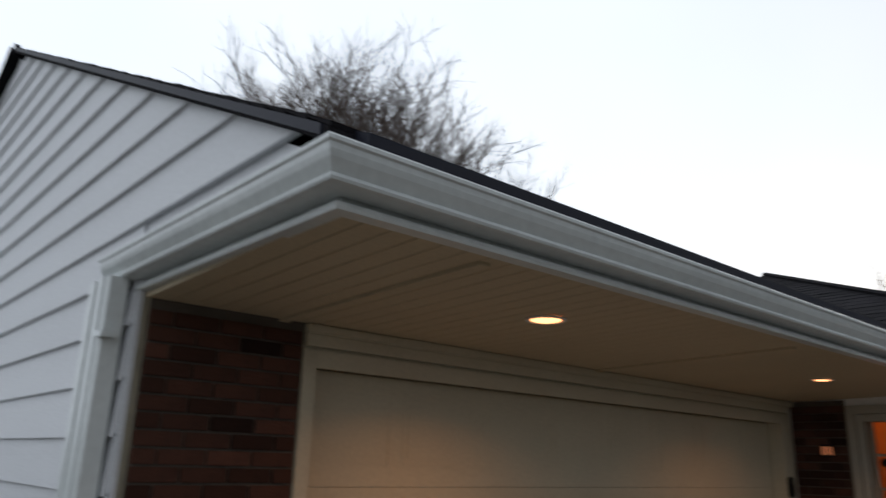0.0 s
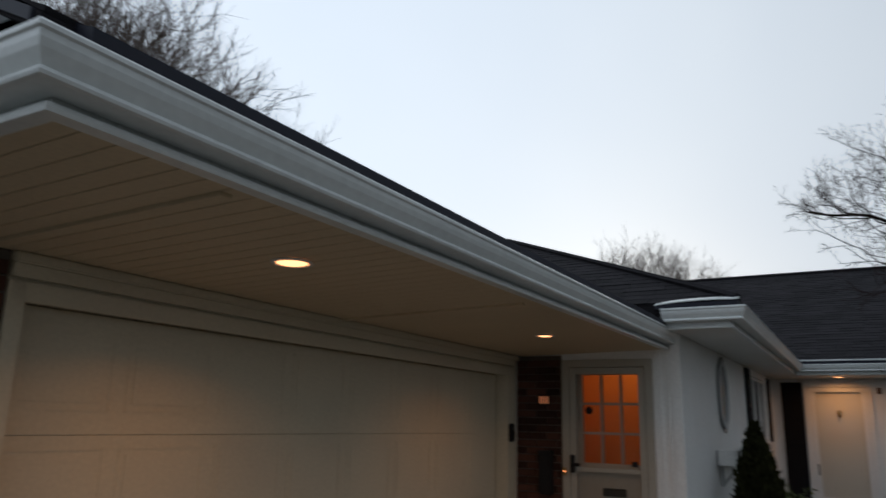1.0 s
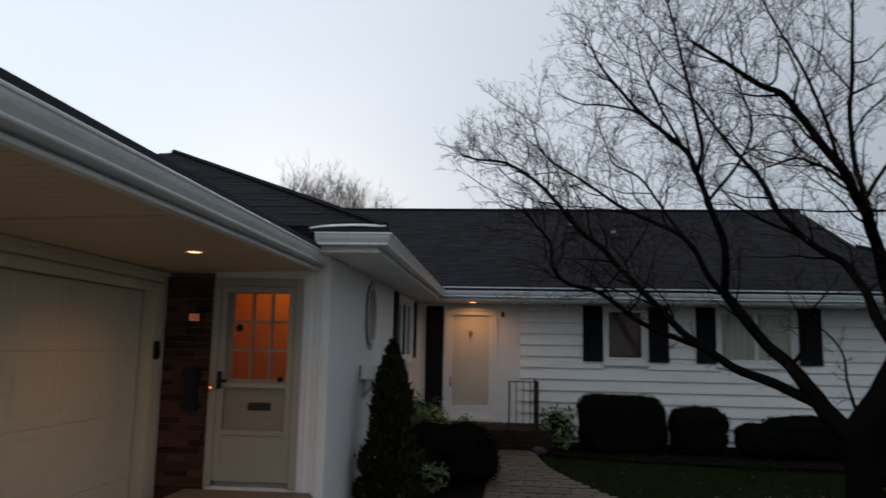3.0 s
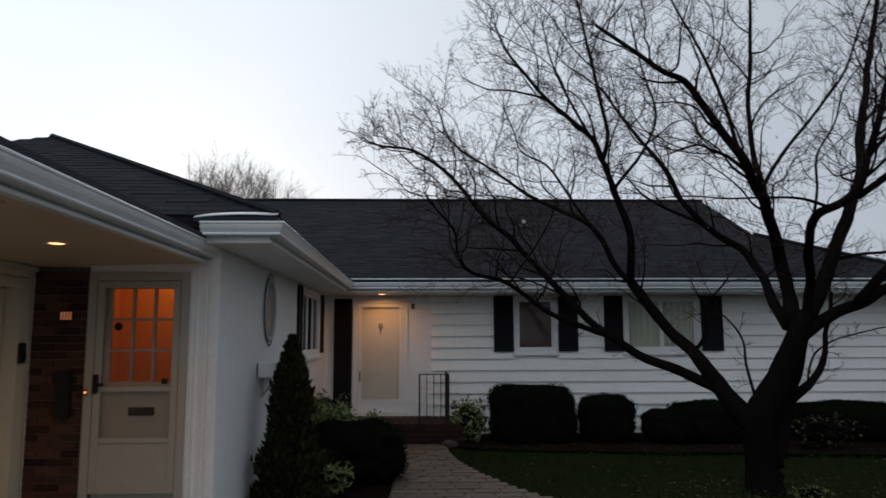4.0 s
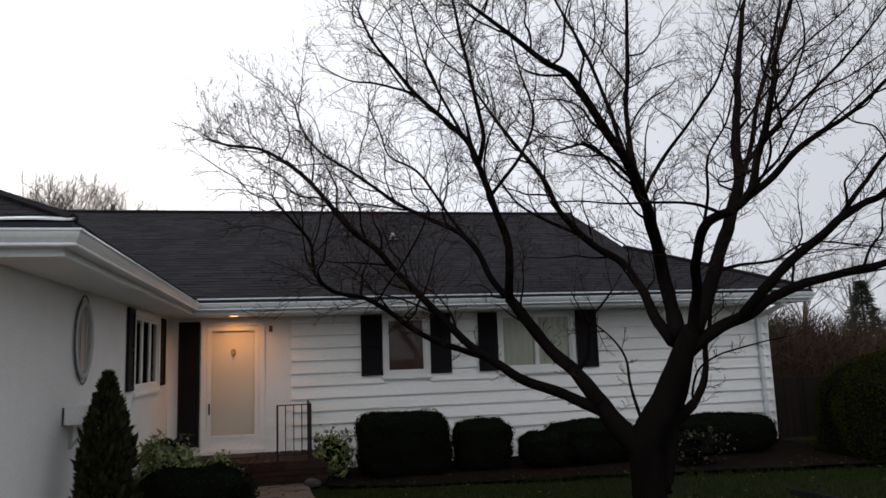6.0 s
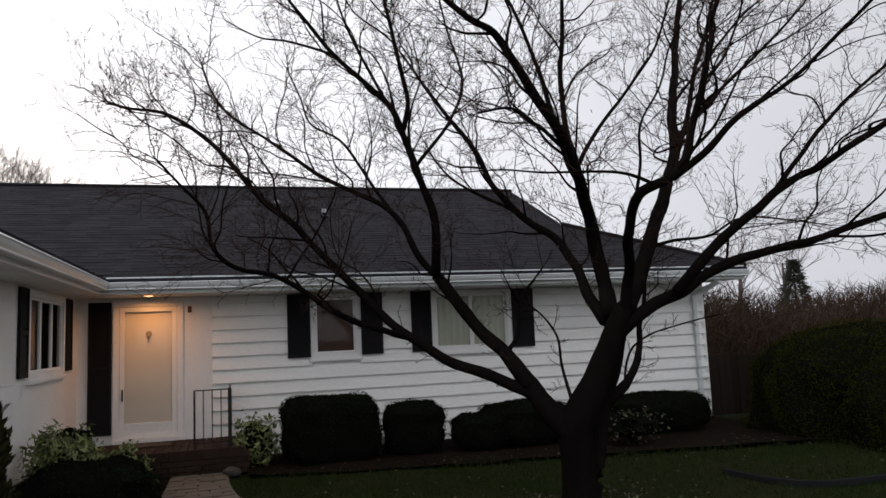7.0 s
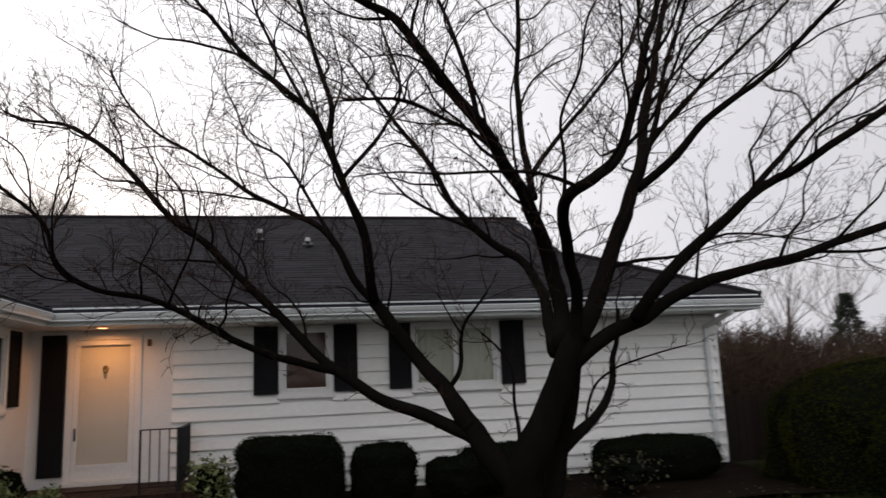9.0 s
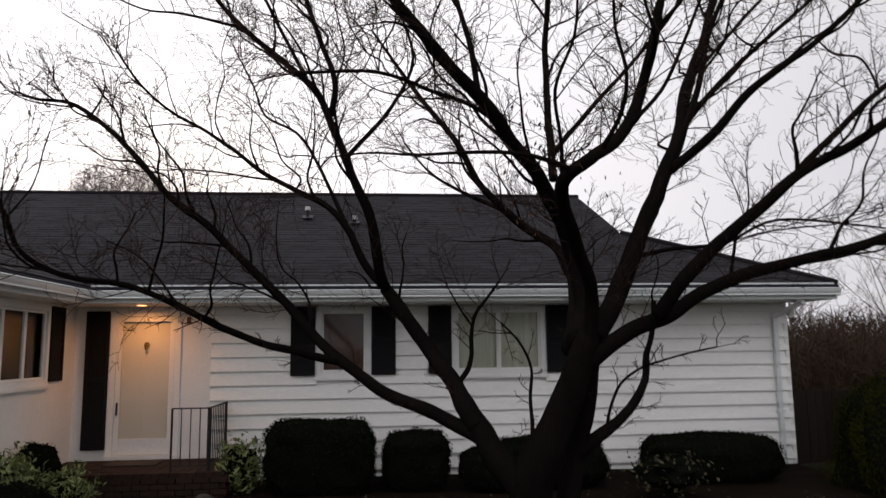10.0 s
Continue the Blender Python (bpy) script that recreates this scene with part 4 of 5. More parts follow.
def front_walk():
    w = tagged(empty("pavement"), "weathered brown paver walk curving to the porch", "walk", kind="structure")
    bm = bmesh.new()
    ys = [12.9 - 0.2 * i for i in range(28)]
    rows = [(bm.verts.new((walk_edges(y)[0] - 0.02, y, 0.012)), bm.verts.new((walk_edges(y)[1] + 0.02, y, 0.012))) for y in ys]
    for a, c in zip(rows, rows[1:]):
        bm.faces.new((a[0], c[0], c[1], a[1]))
    part("bed", bm, MORTAR, w)
    rng = random.Random(9)
    meshes = []
    for k in range(5):
        bm = boxed(-0.148, 0.148, -0.098, 0.098, -0.03, 0.03, 0.012)
        me = bpy.data.meshes.new("paver")
        bm.to_mesh(me)
        bm.free()
        me.materials.append(PAVER)
        meshes.append(me)
    for j in range(25):
        y = 12.78 - 0.205 * j
        lo, hi = walk_edges(y)
        n = max(2, round((hi - lo) / 0.305))
        cuts = [lo + (hi - lo) * max(0.0, min(1.0, (i + (0.5 if j % 2 else 0.0)) / n)) for i in range(-1, n + 1)]
        for a, c in zip(cuts, cuts[1:]):
            if c - a > 0.04:
                m = pose((a + c) / 2, y, 0.008 + rng.uniform(-0.005, 0.005), rng.uniform(-1, 1), rng.uniform(-1, 1), rng.uniform(-0.8, 0.8))
                shared("paver", rng.choice(meshes), m @ Matrix.Diagonal(((c - a - 0.003) / 0.296, 1.025, 1, 1)), w)
    return w


PAVER = material("paver_stone", (0.115, 0.088, 0.062), 0.8, (0.066, 0.050, 0.036), 3, 0.8, 60, 0.5, spread=0.14)
front_walk()
# unseen slab; its pale colour serves as a reflector below the eave
tagged(part("driveway", boxed(GX, 4.5, -30, 7.0, -0.02, 0.014), DRIVE_BOUNCE), "unseen concrete driveway before the garage, pale to bounce light upward", "driveway", kind="structure")


def bed(name, pts, z, label):
    bm = bmesh.new()
    poly(bm, *[(x, y, z) for x, y in pts])
    bmesh.ops.triangulate(bm, faces=bm.faces)
    bmesh.ops.subdivide_edges(bm, edges=bm.edges, cuts=5, use_grid_fill=True)
    for v in bm.verts:
        v.co.z += 0.035 * noise.noise(v.co * 2.3) + 0.012 * noise.noise(v.co * 9)
    bmesh.ops.recalc_face_normals(bm, faces=bm.faces)
    return tagged(part(name, bm, MULCH), label, "bed", kind="structure")


bed("flower_bed", [(1.98, 14.2), (1.98, 12.5), (3.2, 12.1), (6.0, 11.7), (9.0, 11.2), (10.4, 11.0), (10.4, 14.2)], 0.035, "dark mulch bed along the house front")
bed("flower_bed_side", [(WX, 12.85), (WX, 7.1), (0.85, 7.6), (0.97, 9.0), (0.98, 12.85)], 0.035, "dark mulch bed beside the wing")

bm = bmesh.new()
rows = []
for i in range(13):
    t = i / 12
    z = 2.688 + 0.022 * t + 0.014 * math.sin(math.pi * min(1.0, t * 1.15)) ** 0.6
    x = -0.50 + 0.66 * t
    rows.append([bm.verts.new((x, 6.476, z - 0.010)), bm.verts.new((x, 6.476, z)), bm.verts.new((x, 6.58, z + 0.03)), bm.verts.new((x, 6.58, z + 0.018))])
for a, c in zip(rows, rows[1:]):
    for j in range(4):
        bm.faces.new((a[j], a[(j + 1) % 4], c[(j + 1) % 4], c[j]))
bmesh.ops.recalc_face_normals(bm, faces=bm.faces)
part("drip_edge", boxed(-0.50, 0.16, 6.482, 6.53, 2.650, 2.690), DRIP, roof_wing, "dark metal drip edge")
tagged(part("trim_flashing", bm, GUTTER), "bent pale metal flashing over the wing gutter", "flashing", kind="structure")


# ---- the bare tree ----
def smooth(pts, per=5):
    """A smooth line through control points."""
    p = [Vector(q) for q in pts]
    out = []
    for i in range(len(p) - 1):
        a, b, c, d = p[max(i - 1, 0)], p[i], p[i + 1], p[min(i + 2, len(p) - 1)]
        for k in range(per):
            t = k / per
            out.append(0.5 * ((2 * b) + (c - a) * t + (2 * a - 5 * b + 4 * c - d) * t * t + (3 * b - a - 3 * c + d) * t ** 3))
    out.append(p[-1])
    return out


BOUGHS = []


def limb(parent, r0, r1, *pts, sides=9, name="limb"):
    line = smooth(pts)
    n = len(line) - 1
    for i, q in enumerate(line):
        k = 0.5 * (r0 + (r1 - r0) * i / n)
        line[i] = q + Vector((noise.noise(q * 2.6), noise.noise(q * 2.6 + Vector((7, 0, 0))), noise.noise(q * 2.6 + Vector((0, 7, 0))))) * min(k * 0.9, 0.025)
    radii = [(r0 + (r1 - r0) * (i / n) ** 0.8) * (1 + 0.10 * noise.noise(line[i] * 6)) for i in range(n + 1)]
    bm = tube(bmesh.new(), line, radii, sides)
    for f_ in bm.faces:
        f_.smooth = True
    base = parent.location
    bm.transform(Matrix.Translation(-base))
    BOUGHS.append((line, radii))
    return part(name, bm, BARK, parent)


def smooth_level(pts):
    """A smooth level line through points of x and y."""
    return [(p.x, p.y) for p in smooth([(x, y, 0) for x, y in pts])]


def strand(verts, faces, a, b, c, r0, r1):
    """A thin three-sided twig along a bent line of three points."""
    pts = [a, (a + 2 * b + c) / 4, c]
    up = Vector((0.31, 0.22, 0.92))
    d = (c - a)
    u = d.cross(up)
    if u.length < 1e-4:
        u = d.orthogonal()
    u.normalize()
    w = d.cross(u).normalized()
    k = len(verts)
    for i, p in enumerate(pts):
        r = r0 + (r1 - r0) * i / 2
        for q in range(3):
            ang = 2.094 * q
            verts.append(p + r * (math.cos(ang) * u + math.sin(ang) * w))
    for i in range(2):
        for q in range(3):
            s, t = k + 3 * i + q, k + 3 * i + (q + 1) % 3
            faces.append((s, t, t + 3, s + 3))


def sprout(verts, faces, rng, at, way, length, radius, depth, lift=0.2):
    """A twig and its own side twigs; each one bends upward a little."""
    end = at + way * length
    kink = (at + end) / 2 + Vector((rng.uniform(-1, 1), rng.uniform(-1, 1), rng.uniform(-0.7, 1))) * length * 0.27
    strand(verts, faces, at, kink, end, radius, max(radius * 0.5, 0.0016))
    if depth <= 0:
        return
    n = max(3, int(length / 0.075))
    for i in range(n):
        t = 0.18 + 0.85 * (i + rng.random()) / n
        t = min(t, 1.0)
        p = (1 - t) ** 2 * at + 2 * t * (1 - t) * kink + t * t * end
        side = Vector((rng.gauss(0, 1), rng.gauss(0, 1), rng.gauss(0, 1)))
        side = (side - side.dot(way) * way).normalized()
        go = (way * rng.uniform(0.45, 1.0) + side * rng.uniform(0.5, 1.0) + Vector((0, 0, lift))).normalized()
        sprout(verts, faces, rng, p, go, length * rng.uniform(0.25, 0.55) * (1.1 - 0.4 * t), max(radius * 0.55, 0.0015), depth - 1, lift)


def twig_mesh(name, verts, faces, mat, parent, label):
    me = bpy.data.meshes.new(name)
    base = parent.location if parent else Vector()
    me.from_pydata([tuple(p - base) for p in verts], [], faces)
    me.materials.append(mat)
    ob = new(name, me)
    if parent:
        ob.parent = parent
    return tagged(ob, label, kind="stuff")


tree = tagged(empty("tree", 5.18, 9.12, 0), "bare spreading dogwood-like tree with dark bark on the lawn", "tree")
trunk_line = smooth(((5.20, 9.14, -0.1), (5.19, 9.12, 0.12), (5.15, 9.06, 0.45), (5.11, 8.98, 0.80), (5.19, 8.91, 1.03), (5.30, 8.84, 1.26), (5.41, 8.75, 1.57), (5.51, 8.62, 1.90), (5.56, 8.62, 2.02)), 3)
bm = tube(bmesh.new(), [p - tree.location for p in trunk_line],
          [0.270, 0.239, 0.213, 0.196, 0.183, 0.174, 0.170, 0.168, 0.168, 0.170, 0.172, 0.170, 0.161, 0.152, 0.144, 0.137, 0.132, 0.127, 0.122, 0.117, 0.111, 0.106, 0.096, 0.078, 0.052], 14)
for v in bm.verts:
    v.co += Vector((v.co.x, v.co.y, 0)).normalized() * 0.022 * noise.noise(v.co * 3.1)
for f_ in bm.faces:
    f_.smooth = True
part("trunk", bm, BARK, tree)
limb(tree, 0.130, 0.070, (5.06, 9.00, 0.74), (4.83, 9.10, 1.03), (4.73, 9.17, 1.21), (4.62, 9.24, 1.42), (4.57, 9.40, 1.54))
limb(tree, 0.074, 0.010, (4.80, 9.12, 1.08), (4.66, 9.20, 1.19), (4.39, 9.31, 1.32), (4.01, 9.44, 1.48), (3.67, 9.57, 1.72), (3.35, 9.70, 1.97), (3.06, 9.78, 2.31), (2.75, 9.75, 2.62), (2.44, 9.65, 2.94), (2.10, 9.55, 3.22), (1.82, 9.49, 3.54), (1.52, 9.49, 3.84), (1.19, 9.62, 4.07), (0.80, 9.80, 4.17), (0.62, 9.88, 4.25))
limb(tree, 0.040, 0.008, (3.58, 9.61, 1.77), (3.27, 9.37, 1.85), (2.97, 9.15, 1.93), (2.68, 8.92, 2.06), (2.41, 8.64, 2.22), (2.15, 8.36, 2.33), (1.86, 8.07, 2.37), (1.68, 7.79, 2.50), (1.63, 7.62, 2.74), (1.47, 7.42, 2.90), (1.35, 7.13, 3.00))
limb(tree, 0.092, 0.062, (4.70, 9.17, 1.24), (4.62, 9.22, 1.40), (4.54, 9.48, 1.60), (4.41, 9.74, 1.81), (4.18, 9.84, 2.11), (3.97, 9.89, 2.44))
limb(tree, 0.055, 0.011, (3.97, 9.84, 2.45), (3.88, 9.51, 2.74), (3.80, 9.33, 3.10), (3.65, 9.24, 3.43), (3.52, 9.18, 3.75), (3.37, 9.11, 4.06), (3.08, 9.05, 4.30), (2.78, 8.98, 4.53), (2.55, 8.91, 4.77), (2.33, 8.87, 5.04), (2.18, 8.81, 5.33))
limb(tree, 0.030, 0.010, (3.50, 9.18, 3.86), (3.54, 9.10, 4.14), (3.42, 8.90, 4.42), (3.31, 8.73, 4.73), (3.20, 8.61, 5.04), (3.11, 8.49, 5.34), (3.02, 8.43, 5.62))
limb(tree, 0.042, 0.009, (3.98, 9.90, 2.43), (3.77, 9.92, 2.68), (3.63, 9.91, 2.98), (3.42, 9.98, 3.23), (3.11, 10.13, 3.42), (2.79, 10.30, 3.61), (2.50, 10.42, 3.85), (2.19, 10.43, 4.07), (1.86, 10.31, 4.24), (1.64, 10.02, 4.41), (1.54, 9.64, 4.59))
limb(tree, 0.024, 0.008, (3.60, 9.97, 3.05), (3.45, 10.34, 3.42), (3.28, 10.56, 3.81), (3.06, 10.66, 4.14), (2.73, 10.69, 4.33), (2.61, 10.63, 4.62), (2.46, 10.54, 4.92))
limb(tree, 0.075, 0.012, (5.42, 8.79, 1.86), (5.72, 9.72, 2.17), (5.88, 10.36, 2.59), (5.77, 10.69, 2.97), (5.39, 10.81, 3.25), (5.04, 10.75, 3.59), (4.78, 10.63, 4.01), (4.47, 10.64, 4.42), (4.19, 10.69, 4.82), (4.02, 10.70, 5.07), (3.85, 10.71, 5.32))
limb(tree, 0.030, 0.009, (5.50, 10.81, 3.18), (5.31, 10.98, 3.38), (5.02, 11.09, 3.54), (4.76, 11.09, 3.67), (4.54, 11.02, 3.78), (4.35, 10.93, 3.94), (4.20, 10.84, 4.11))
limb(tree, 0.095, 0.014, (5.46, 8.73, 1.92), (5.63, 9.13, 2.17), (5.63, 9.25, 2.54), (5.46, 9.06, 2.88), (5.20, 8.71, 3.17), (4.90, 8.32, 3.40), (4.61, 7.99, 3.62), (4.32, 7.77, 3.83), (4.09, 7.60, 4.03), (3.87, 7.45, 4.20), (3.61, 7.33, 4.25), (3.27, 7.21, 4.43), (2.93, 7.14, 4.62))
limb(tree, 0.040, 0.013, (5.37, 8.99, 3.28), (5.47, 9.49, 4.00), (5.49, 9.61, 4.60), (5.52, 9.57, 5.07), (5.52, 9.51, 5.50), (5.52, 9.44, 5.93), (5.52, 9.39, 6.58), (5.51, 9.36, 7.23))
limb(tree, 0.095, 0.022, (5.56, 8.61, 1.95), (5.76, 8.70, 2.26), (5.96, 8.73, 2.67), (6.22, 8.78, 3.18), (6.51, 8.97, 3.73), (6.82, 9.42, 4.35), (7.25, 9.93, 5.04), (7.68, 10.41, 5.86), (8.12, 10.85, 6.73), (8.18, 10.89, 6.86), (8.24, 10.91, 6.99))
limb(tree, 0.045, 0.014, (6.33, 8.80, 3.32), (6.58, 8.58, 3.56), (6.79, 8.38, 3.82), (6.96, 8.24, 3.97), (7.04, 8.15, 4.03), (7.16, 8.03, 4.11), (7.35, 7.84, 4.31), (8.04, 7.42, 5.06), (8.72, 7.17, 5.89))
limb(tree, 0.080, 0.026, (5.42, 8.74, 1.60), (5.58, 8.62, 1.82), (5.81, 8.52, 1.99), (6.08, 8.43, 2.11), (6.34, 8.35, 2.27), (6.59, 8.24, 2.39), (6.83, 8.12, 2.45), (7.07, 7.99, 2.51), (7.32, 7.84, 2.57), (8.49, 7.44, 2.97), (9.66, 7.20, 3.49))
limb(tree, 0.062, 0.024, (5.97, 8.36, 2.10), (6.07, 8.12, 2.33), (6.22, 8.03, 2.51), (6.39, 7.95, 2.68), (6.56, 7.81, 2.84), (6.71, 7.71, 3.00), (6.89, 7.60, 3.11), (7.08, 7.44, 3.22), (8.02, 7.04, 3.86), (8.93, 6.80, 4.60))
limb(tree, 0.060, 0.016, (5.52, 8.60, 1.90), (5.50, 8.45, 2.20), (5.40, 8.22, 2.42), (5.21, 7.88, 2.61), (4.99, 7.31, 2.85), (5.06, 6.98, 2.92), (5.29, 7.06, 3.08), (5.46, 7.21, 3.38), (5.53, 7.14, 3.66), (5.57, 7.07, 3.91), (5.71, 7.16, 4.15), (5.86, 7.34, 4.39), (6.25, 7.55, 5.05), (6.63, 7.68, 5.74))
limb(tree, 0.105, 0.080, (5.30, 9.16, 0.06), (5.42, 9.20, 0.45), (5.50, 9.18, 0.85), (5.56, 9.08, 1.22), (5.58, 8.88, 1.58), (5.56, 8.66, 1.95))
limb(tree, 0.068, 0.022, (5.52, 9.14, 0.96), (5.62, 9.08, 1.08), (5.72, 9.08, 1.16), (5.97, 9.34, 1.25), (6.25, 9.65, 1.40), (6.42, 9.85, 1.58), (6.45, 9.88, 1.78), (6.50, 9.85, 1.98), (6.52, 9.82, 2.30))
limb(tree, 0.016, 0.006, (5.80, 9.16, 1.19), (5.86, 9.24, 1.34), (5.96, 9.24, 1.55), (6.07, 9.02, 1.69), (6.15, 8.80, 1.75), (6.26, 8.56, 1.81), (6.40, 8.32, 1.86))
limb(tree, 0.022, 0.009, (5.12, 9.04, 1.02), (5.21, 9.33, 1.19), (5.23, 9.50, 1.43), (5.28, 9.66, 1.69), (5.22, 9.84, 1.92), (5.08, 10.02, 2.11))
limb(tree, 0.028, 0.010, (4.56, 9.44, 1.55), (4.66, 9.38, 1.68), (4.70, 9.35, 1.82), (4.70, 9.32, 1.99), (4.73, 9.26, 2.16), (4.81, 9.18, 2.28), (4.92, 9.13, 2.43))
limb(tree, 0.022, 0.008, (4.89, 8.42, 3.52), (4.60, 8.22, 3.63), (4.27, 7.82, 3.60), (3.89, 7.24, 3.50), (3.45, 6.74, 3.29))


def snapped(r0, r1, first, *rest):
    """A smaller limb that springs from the nearest point of the limbs built so far."""
    at = min((q for line, _ in BOUGHS for q in line), key=lambda q: (q - Vector(first)).length)
    shift = at - Vector(first)
    limb(tree, r0, r1, tuple(at), *[tuple(Vector(p) + shift * max(0.0, 0.6 - 0.25 * i)) for i, p in enumerate(rest)])


snapped(0.028, 0.009, (5.47, 9.30, 3.40), (5.82, 9.50, 3.90), (6.31, 9.60, 4.48), (6.84, 9.70, 5.17), (7.17, 9.80, 5.89), (7.54, 9.80, 6.74))
snapped(0.036, 0.013, (6.26, 8.85, 3.40), (6.57, 8.90, 3.96), (6.77, 8.90, 4.59), (7.09, 9.00, 5.24), (7.37, 9.00, 6.06))
snapped(0.030, 0.009, (6.84, 8.10, 3.00), (7.48, 8.20, 3.56), (8.23, 8.30, 4.14), (9.20, 8.40, 4.78), (10.36, 8.50, 5.59))
snapped(0.030, 0.009, (6.51, 8.97, 3.73), (6.99, 8.95, 4.26), (7.60, 8.90, 4.79), (8.25, 8.90, 5.38), (9.02, 8.90, 6.21))
snapped(0.019, 0.007, (6.82, 9.42, 4.35), (8.02, 9.60, 5.59), (9.06, 10.00, 6.34), (10.14, 10.30, 7.28))
snapped(0.017, 0.006, (7.32, 7.84, 2.57), (7.74, 7.70, 2.55), (8.19, 7.60, 2.65), (8.79, 7.50, 2.87))
snapped(0.022, 0.007, (6.03, 8.80, 2.50), (6.39, 8.90, 2.62), (6.86, 8.95, 2.70), (7.34, 9.00, 2.93), (8.04, 9.00, 2.90), (8.52, 9.00, 2.85))
snapped(0.019, 0.007, (3.32, 9.10, 4.10), (3.01, 9.10, 4.70), (2.85, 9.00, 5.04), (2.76, 9.00, 5.49))
snapped(0.022, 0.008, (3.61, 9.05, 3.50), (4.00, 9.20, 3.98), (4.21, 9.30, 4.47), (4.04, 9.30, 5.06), (3.92, 9.30, 5.67))
snapped(0.012, 0.005, (4.71, 9.30, 2.05), (4.58, 9.20, 2.22), (4.46, 9.15, 2.42))
snapped(0.015, 0.005, (2.78, 8.98, 4.53), (2.34, 8.80, 4.56), (2.06, 8.70, 4.54), (1.77, 8.60, 4.64))
snapped(0.026, 0.008, (4.61, 7.99, 3.62), (4.55, 8.10, 4.10), (4.40, 8.20, 4.70), (4.15, 8.30, 5.30), (3.95, 8.40, 5.90))


def side_branches():
    """Curving branches of the second order, which fill the crown between the limbs."""
    rng = random.Random(17)
    centre = Vector((5.3, 9.1, 1.4))
    for line, radii in list(BOUGHS):
        total = sum((q - p).length for p, q in zip(line, line[1:]))
        if total < 1.2 or radii[0] < 0.019:
            continue
        run, nxt, turn_ = 0.0, total * 0.28, rng.uniform(0, 6.283)
        for i in range(1, len(line)):
            run += (line[i] - line[i - 1]).length
            if run < nxt or line[i].z < 2.0:
                continue
            nxt = run + rng.uniform(0.12, 0.25) * (1.0 if line[i].x < 4.2 else 1.5)
            turn_ += 2.4
            way = (line[i] - line[i - 1]).normalized()
            a = way.orthogonal().normalized()
            side = math.cos(turn_) * a + math.sin(turn_) * way.cross(a)
            out = (line[i] - centre).normalized()
            length = rng.uniform(0.8, 1.9) * (1.1 - 0.72 * run / total)
            p, d = line[i].copy(), (way * 0.45 + side * 0.8 + out * 0.25 + Vector((0, 0, 0.12))).normalized()
            pts = [p.copy()]
            for k in range(5):
                d = (d + 0.30 * Vector((rng.gauss(0, 1), rng.gauss(0, 1), rng.gauss(0, 1))) + Vector((0, 0, 0.09)) + out * 0.05).normalized()
                d.z = max(d.z, 0.04)
                p = p + d * length / 5
                pts.append(p.copy())
            limb(tree, min(radii[i] * 0.5, 0.0155), 0.0045, *pts, sides=6, name="branch")


side_branches()


def crown_twigs():
    rng = random.Random(21)
    verts, faces = [], []
    centre = Vector((5.3, 9.1, 1.6))
    for n_, (line, radii) in enumerate(BOUGHS):
        total = sum((q - p).length for p, q in zip(line, line[1:]))
        run, nxt = 0.0, 0.35
        for (p, q), r in zip(zip(line, line[1:]), radii):
            seg = (q - p).length
            run += seg
            if run < nxt or r > 0.085:
                continue
            share = run / total
            nxt = run + rng.uniform(0.055, 0.13) * (0.85 if q.x < 3.6 else 1.15 if q.x < 6.2 else 1.8)
            way = (q - p).normalized()
            side = Vector((rng.gauss(0, 1), rng.gauss(0, 1), rng.gauss(0, 0.8)))
            side = (side - side.dot(way) * way).normalized()
            out = (q - centre).normalized()
            go = (way * 0.5 + side * 0.85 + out * 0.25 + Vector((0, 0, 0.15))).normalized()
            low = 0.45 if q.z < 2.2 else 1.0
            size = rng.uniform(0.22, 0.68) * low
            sprout(verts, faces, rng, q, go, size, min(r * 0.5, 0.0054), 2)
        way = (line[-1] - line[-2]).normalized()
        for _ in range(0 if radii[-1] > 0.022 else 2 if radii[0] < 0.03 else 4):
            go = (way + 0.5 * Vector((rng.gauss(0, 1), rng.gauss(0, 1), rng.gauss(0, 1)))).normalized()
            sprout(verts, faces, rng, line[-1], go, rng.uniform(0.2, 0.42), min(radii[-1] * 0.7, 0.006), 2)
    return twig_mesh("twig_growth", verts, faces, TWIG, tree, "fine bare twigs, faintly reddish brown")


crown_twigs()


def clinging_leaves():
    """A few withered red-brown leaves that still hang in the crown."""
    rng = random.Random(41)
    verts, faces = [], []
    for _ in range(170):
        p = Vector((5.15 + rng.gauss(0, 0.28), 8.8 + rng.gauss(0, 0.25), 3.45 + rng.gauss(0, 0.28)))
        u = Vector((rng.gauss(0, 0.4), rng.gauss(0, 0.4), -1)).normalized()
        w = u.orthogonal().normalized()
        L = rng.uniform(0.03, 0.06)
        k = len(verts)
        verts += [p, p + u * L * 0.5 + w * L * 0.3, p + u * L, p + u * L * 0.5 - w * L * 0.3]
        faces += [(k, k + 1, k + 2), (k, k + 2, k + 3)]
    me = bpy.data.meshes.new("withered_foliage")
    me.from_pydata([tuple(v - tree.location) for v in verts], [], faces)
    me.materials.append(island_spread(material("withered_leaf", (0.085, 0.035, 0.018), 0.8, (0.05, 0.025, 0.015), 3, 0.5), 0.5, 1.4))
    ob = new("withered_foliage", me)
    ob.parent = tree
    return tagged(ob, "withered red-brown leaves in the crown", kind="stuff")


clinging_leaves()


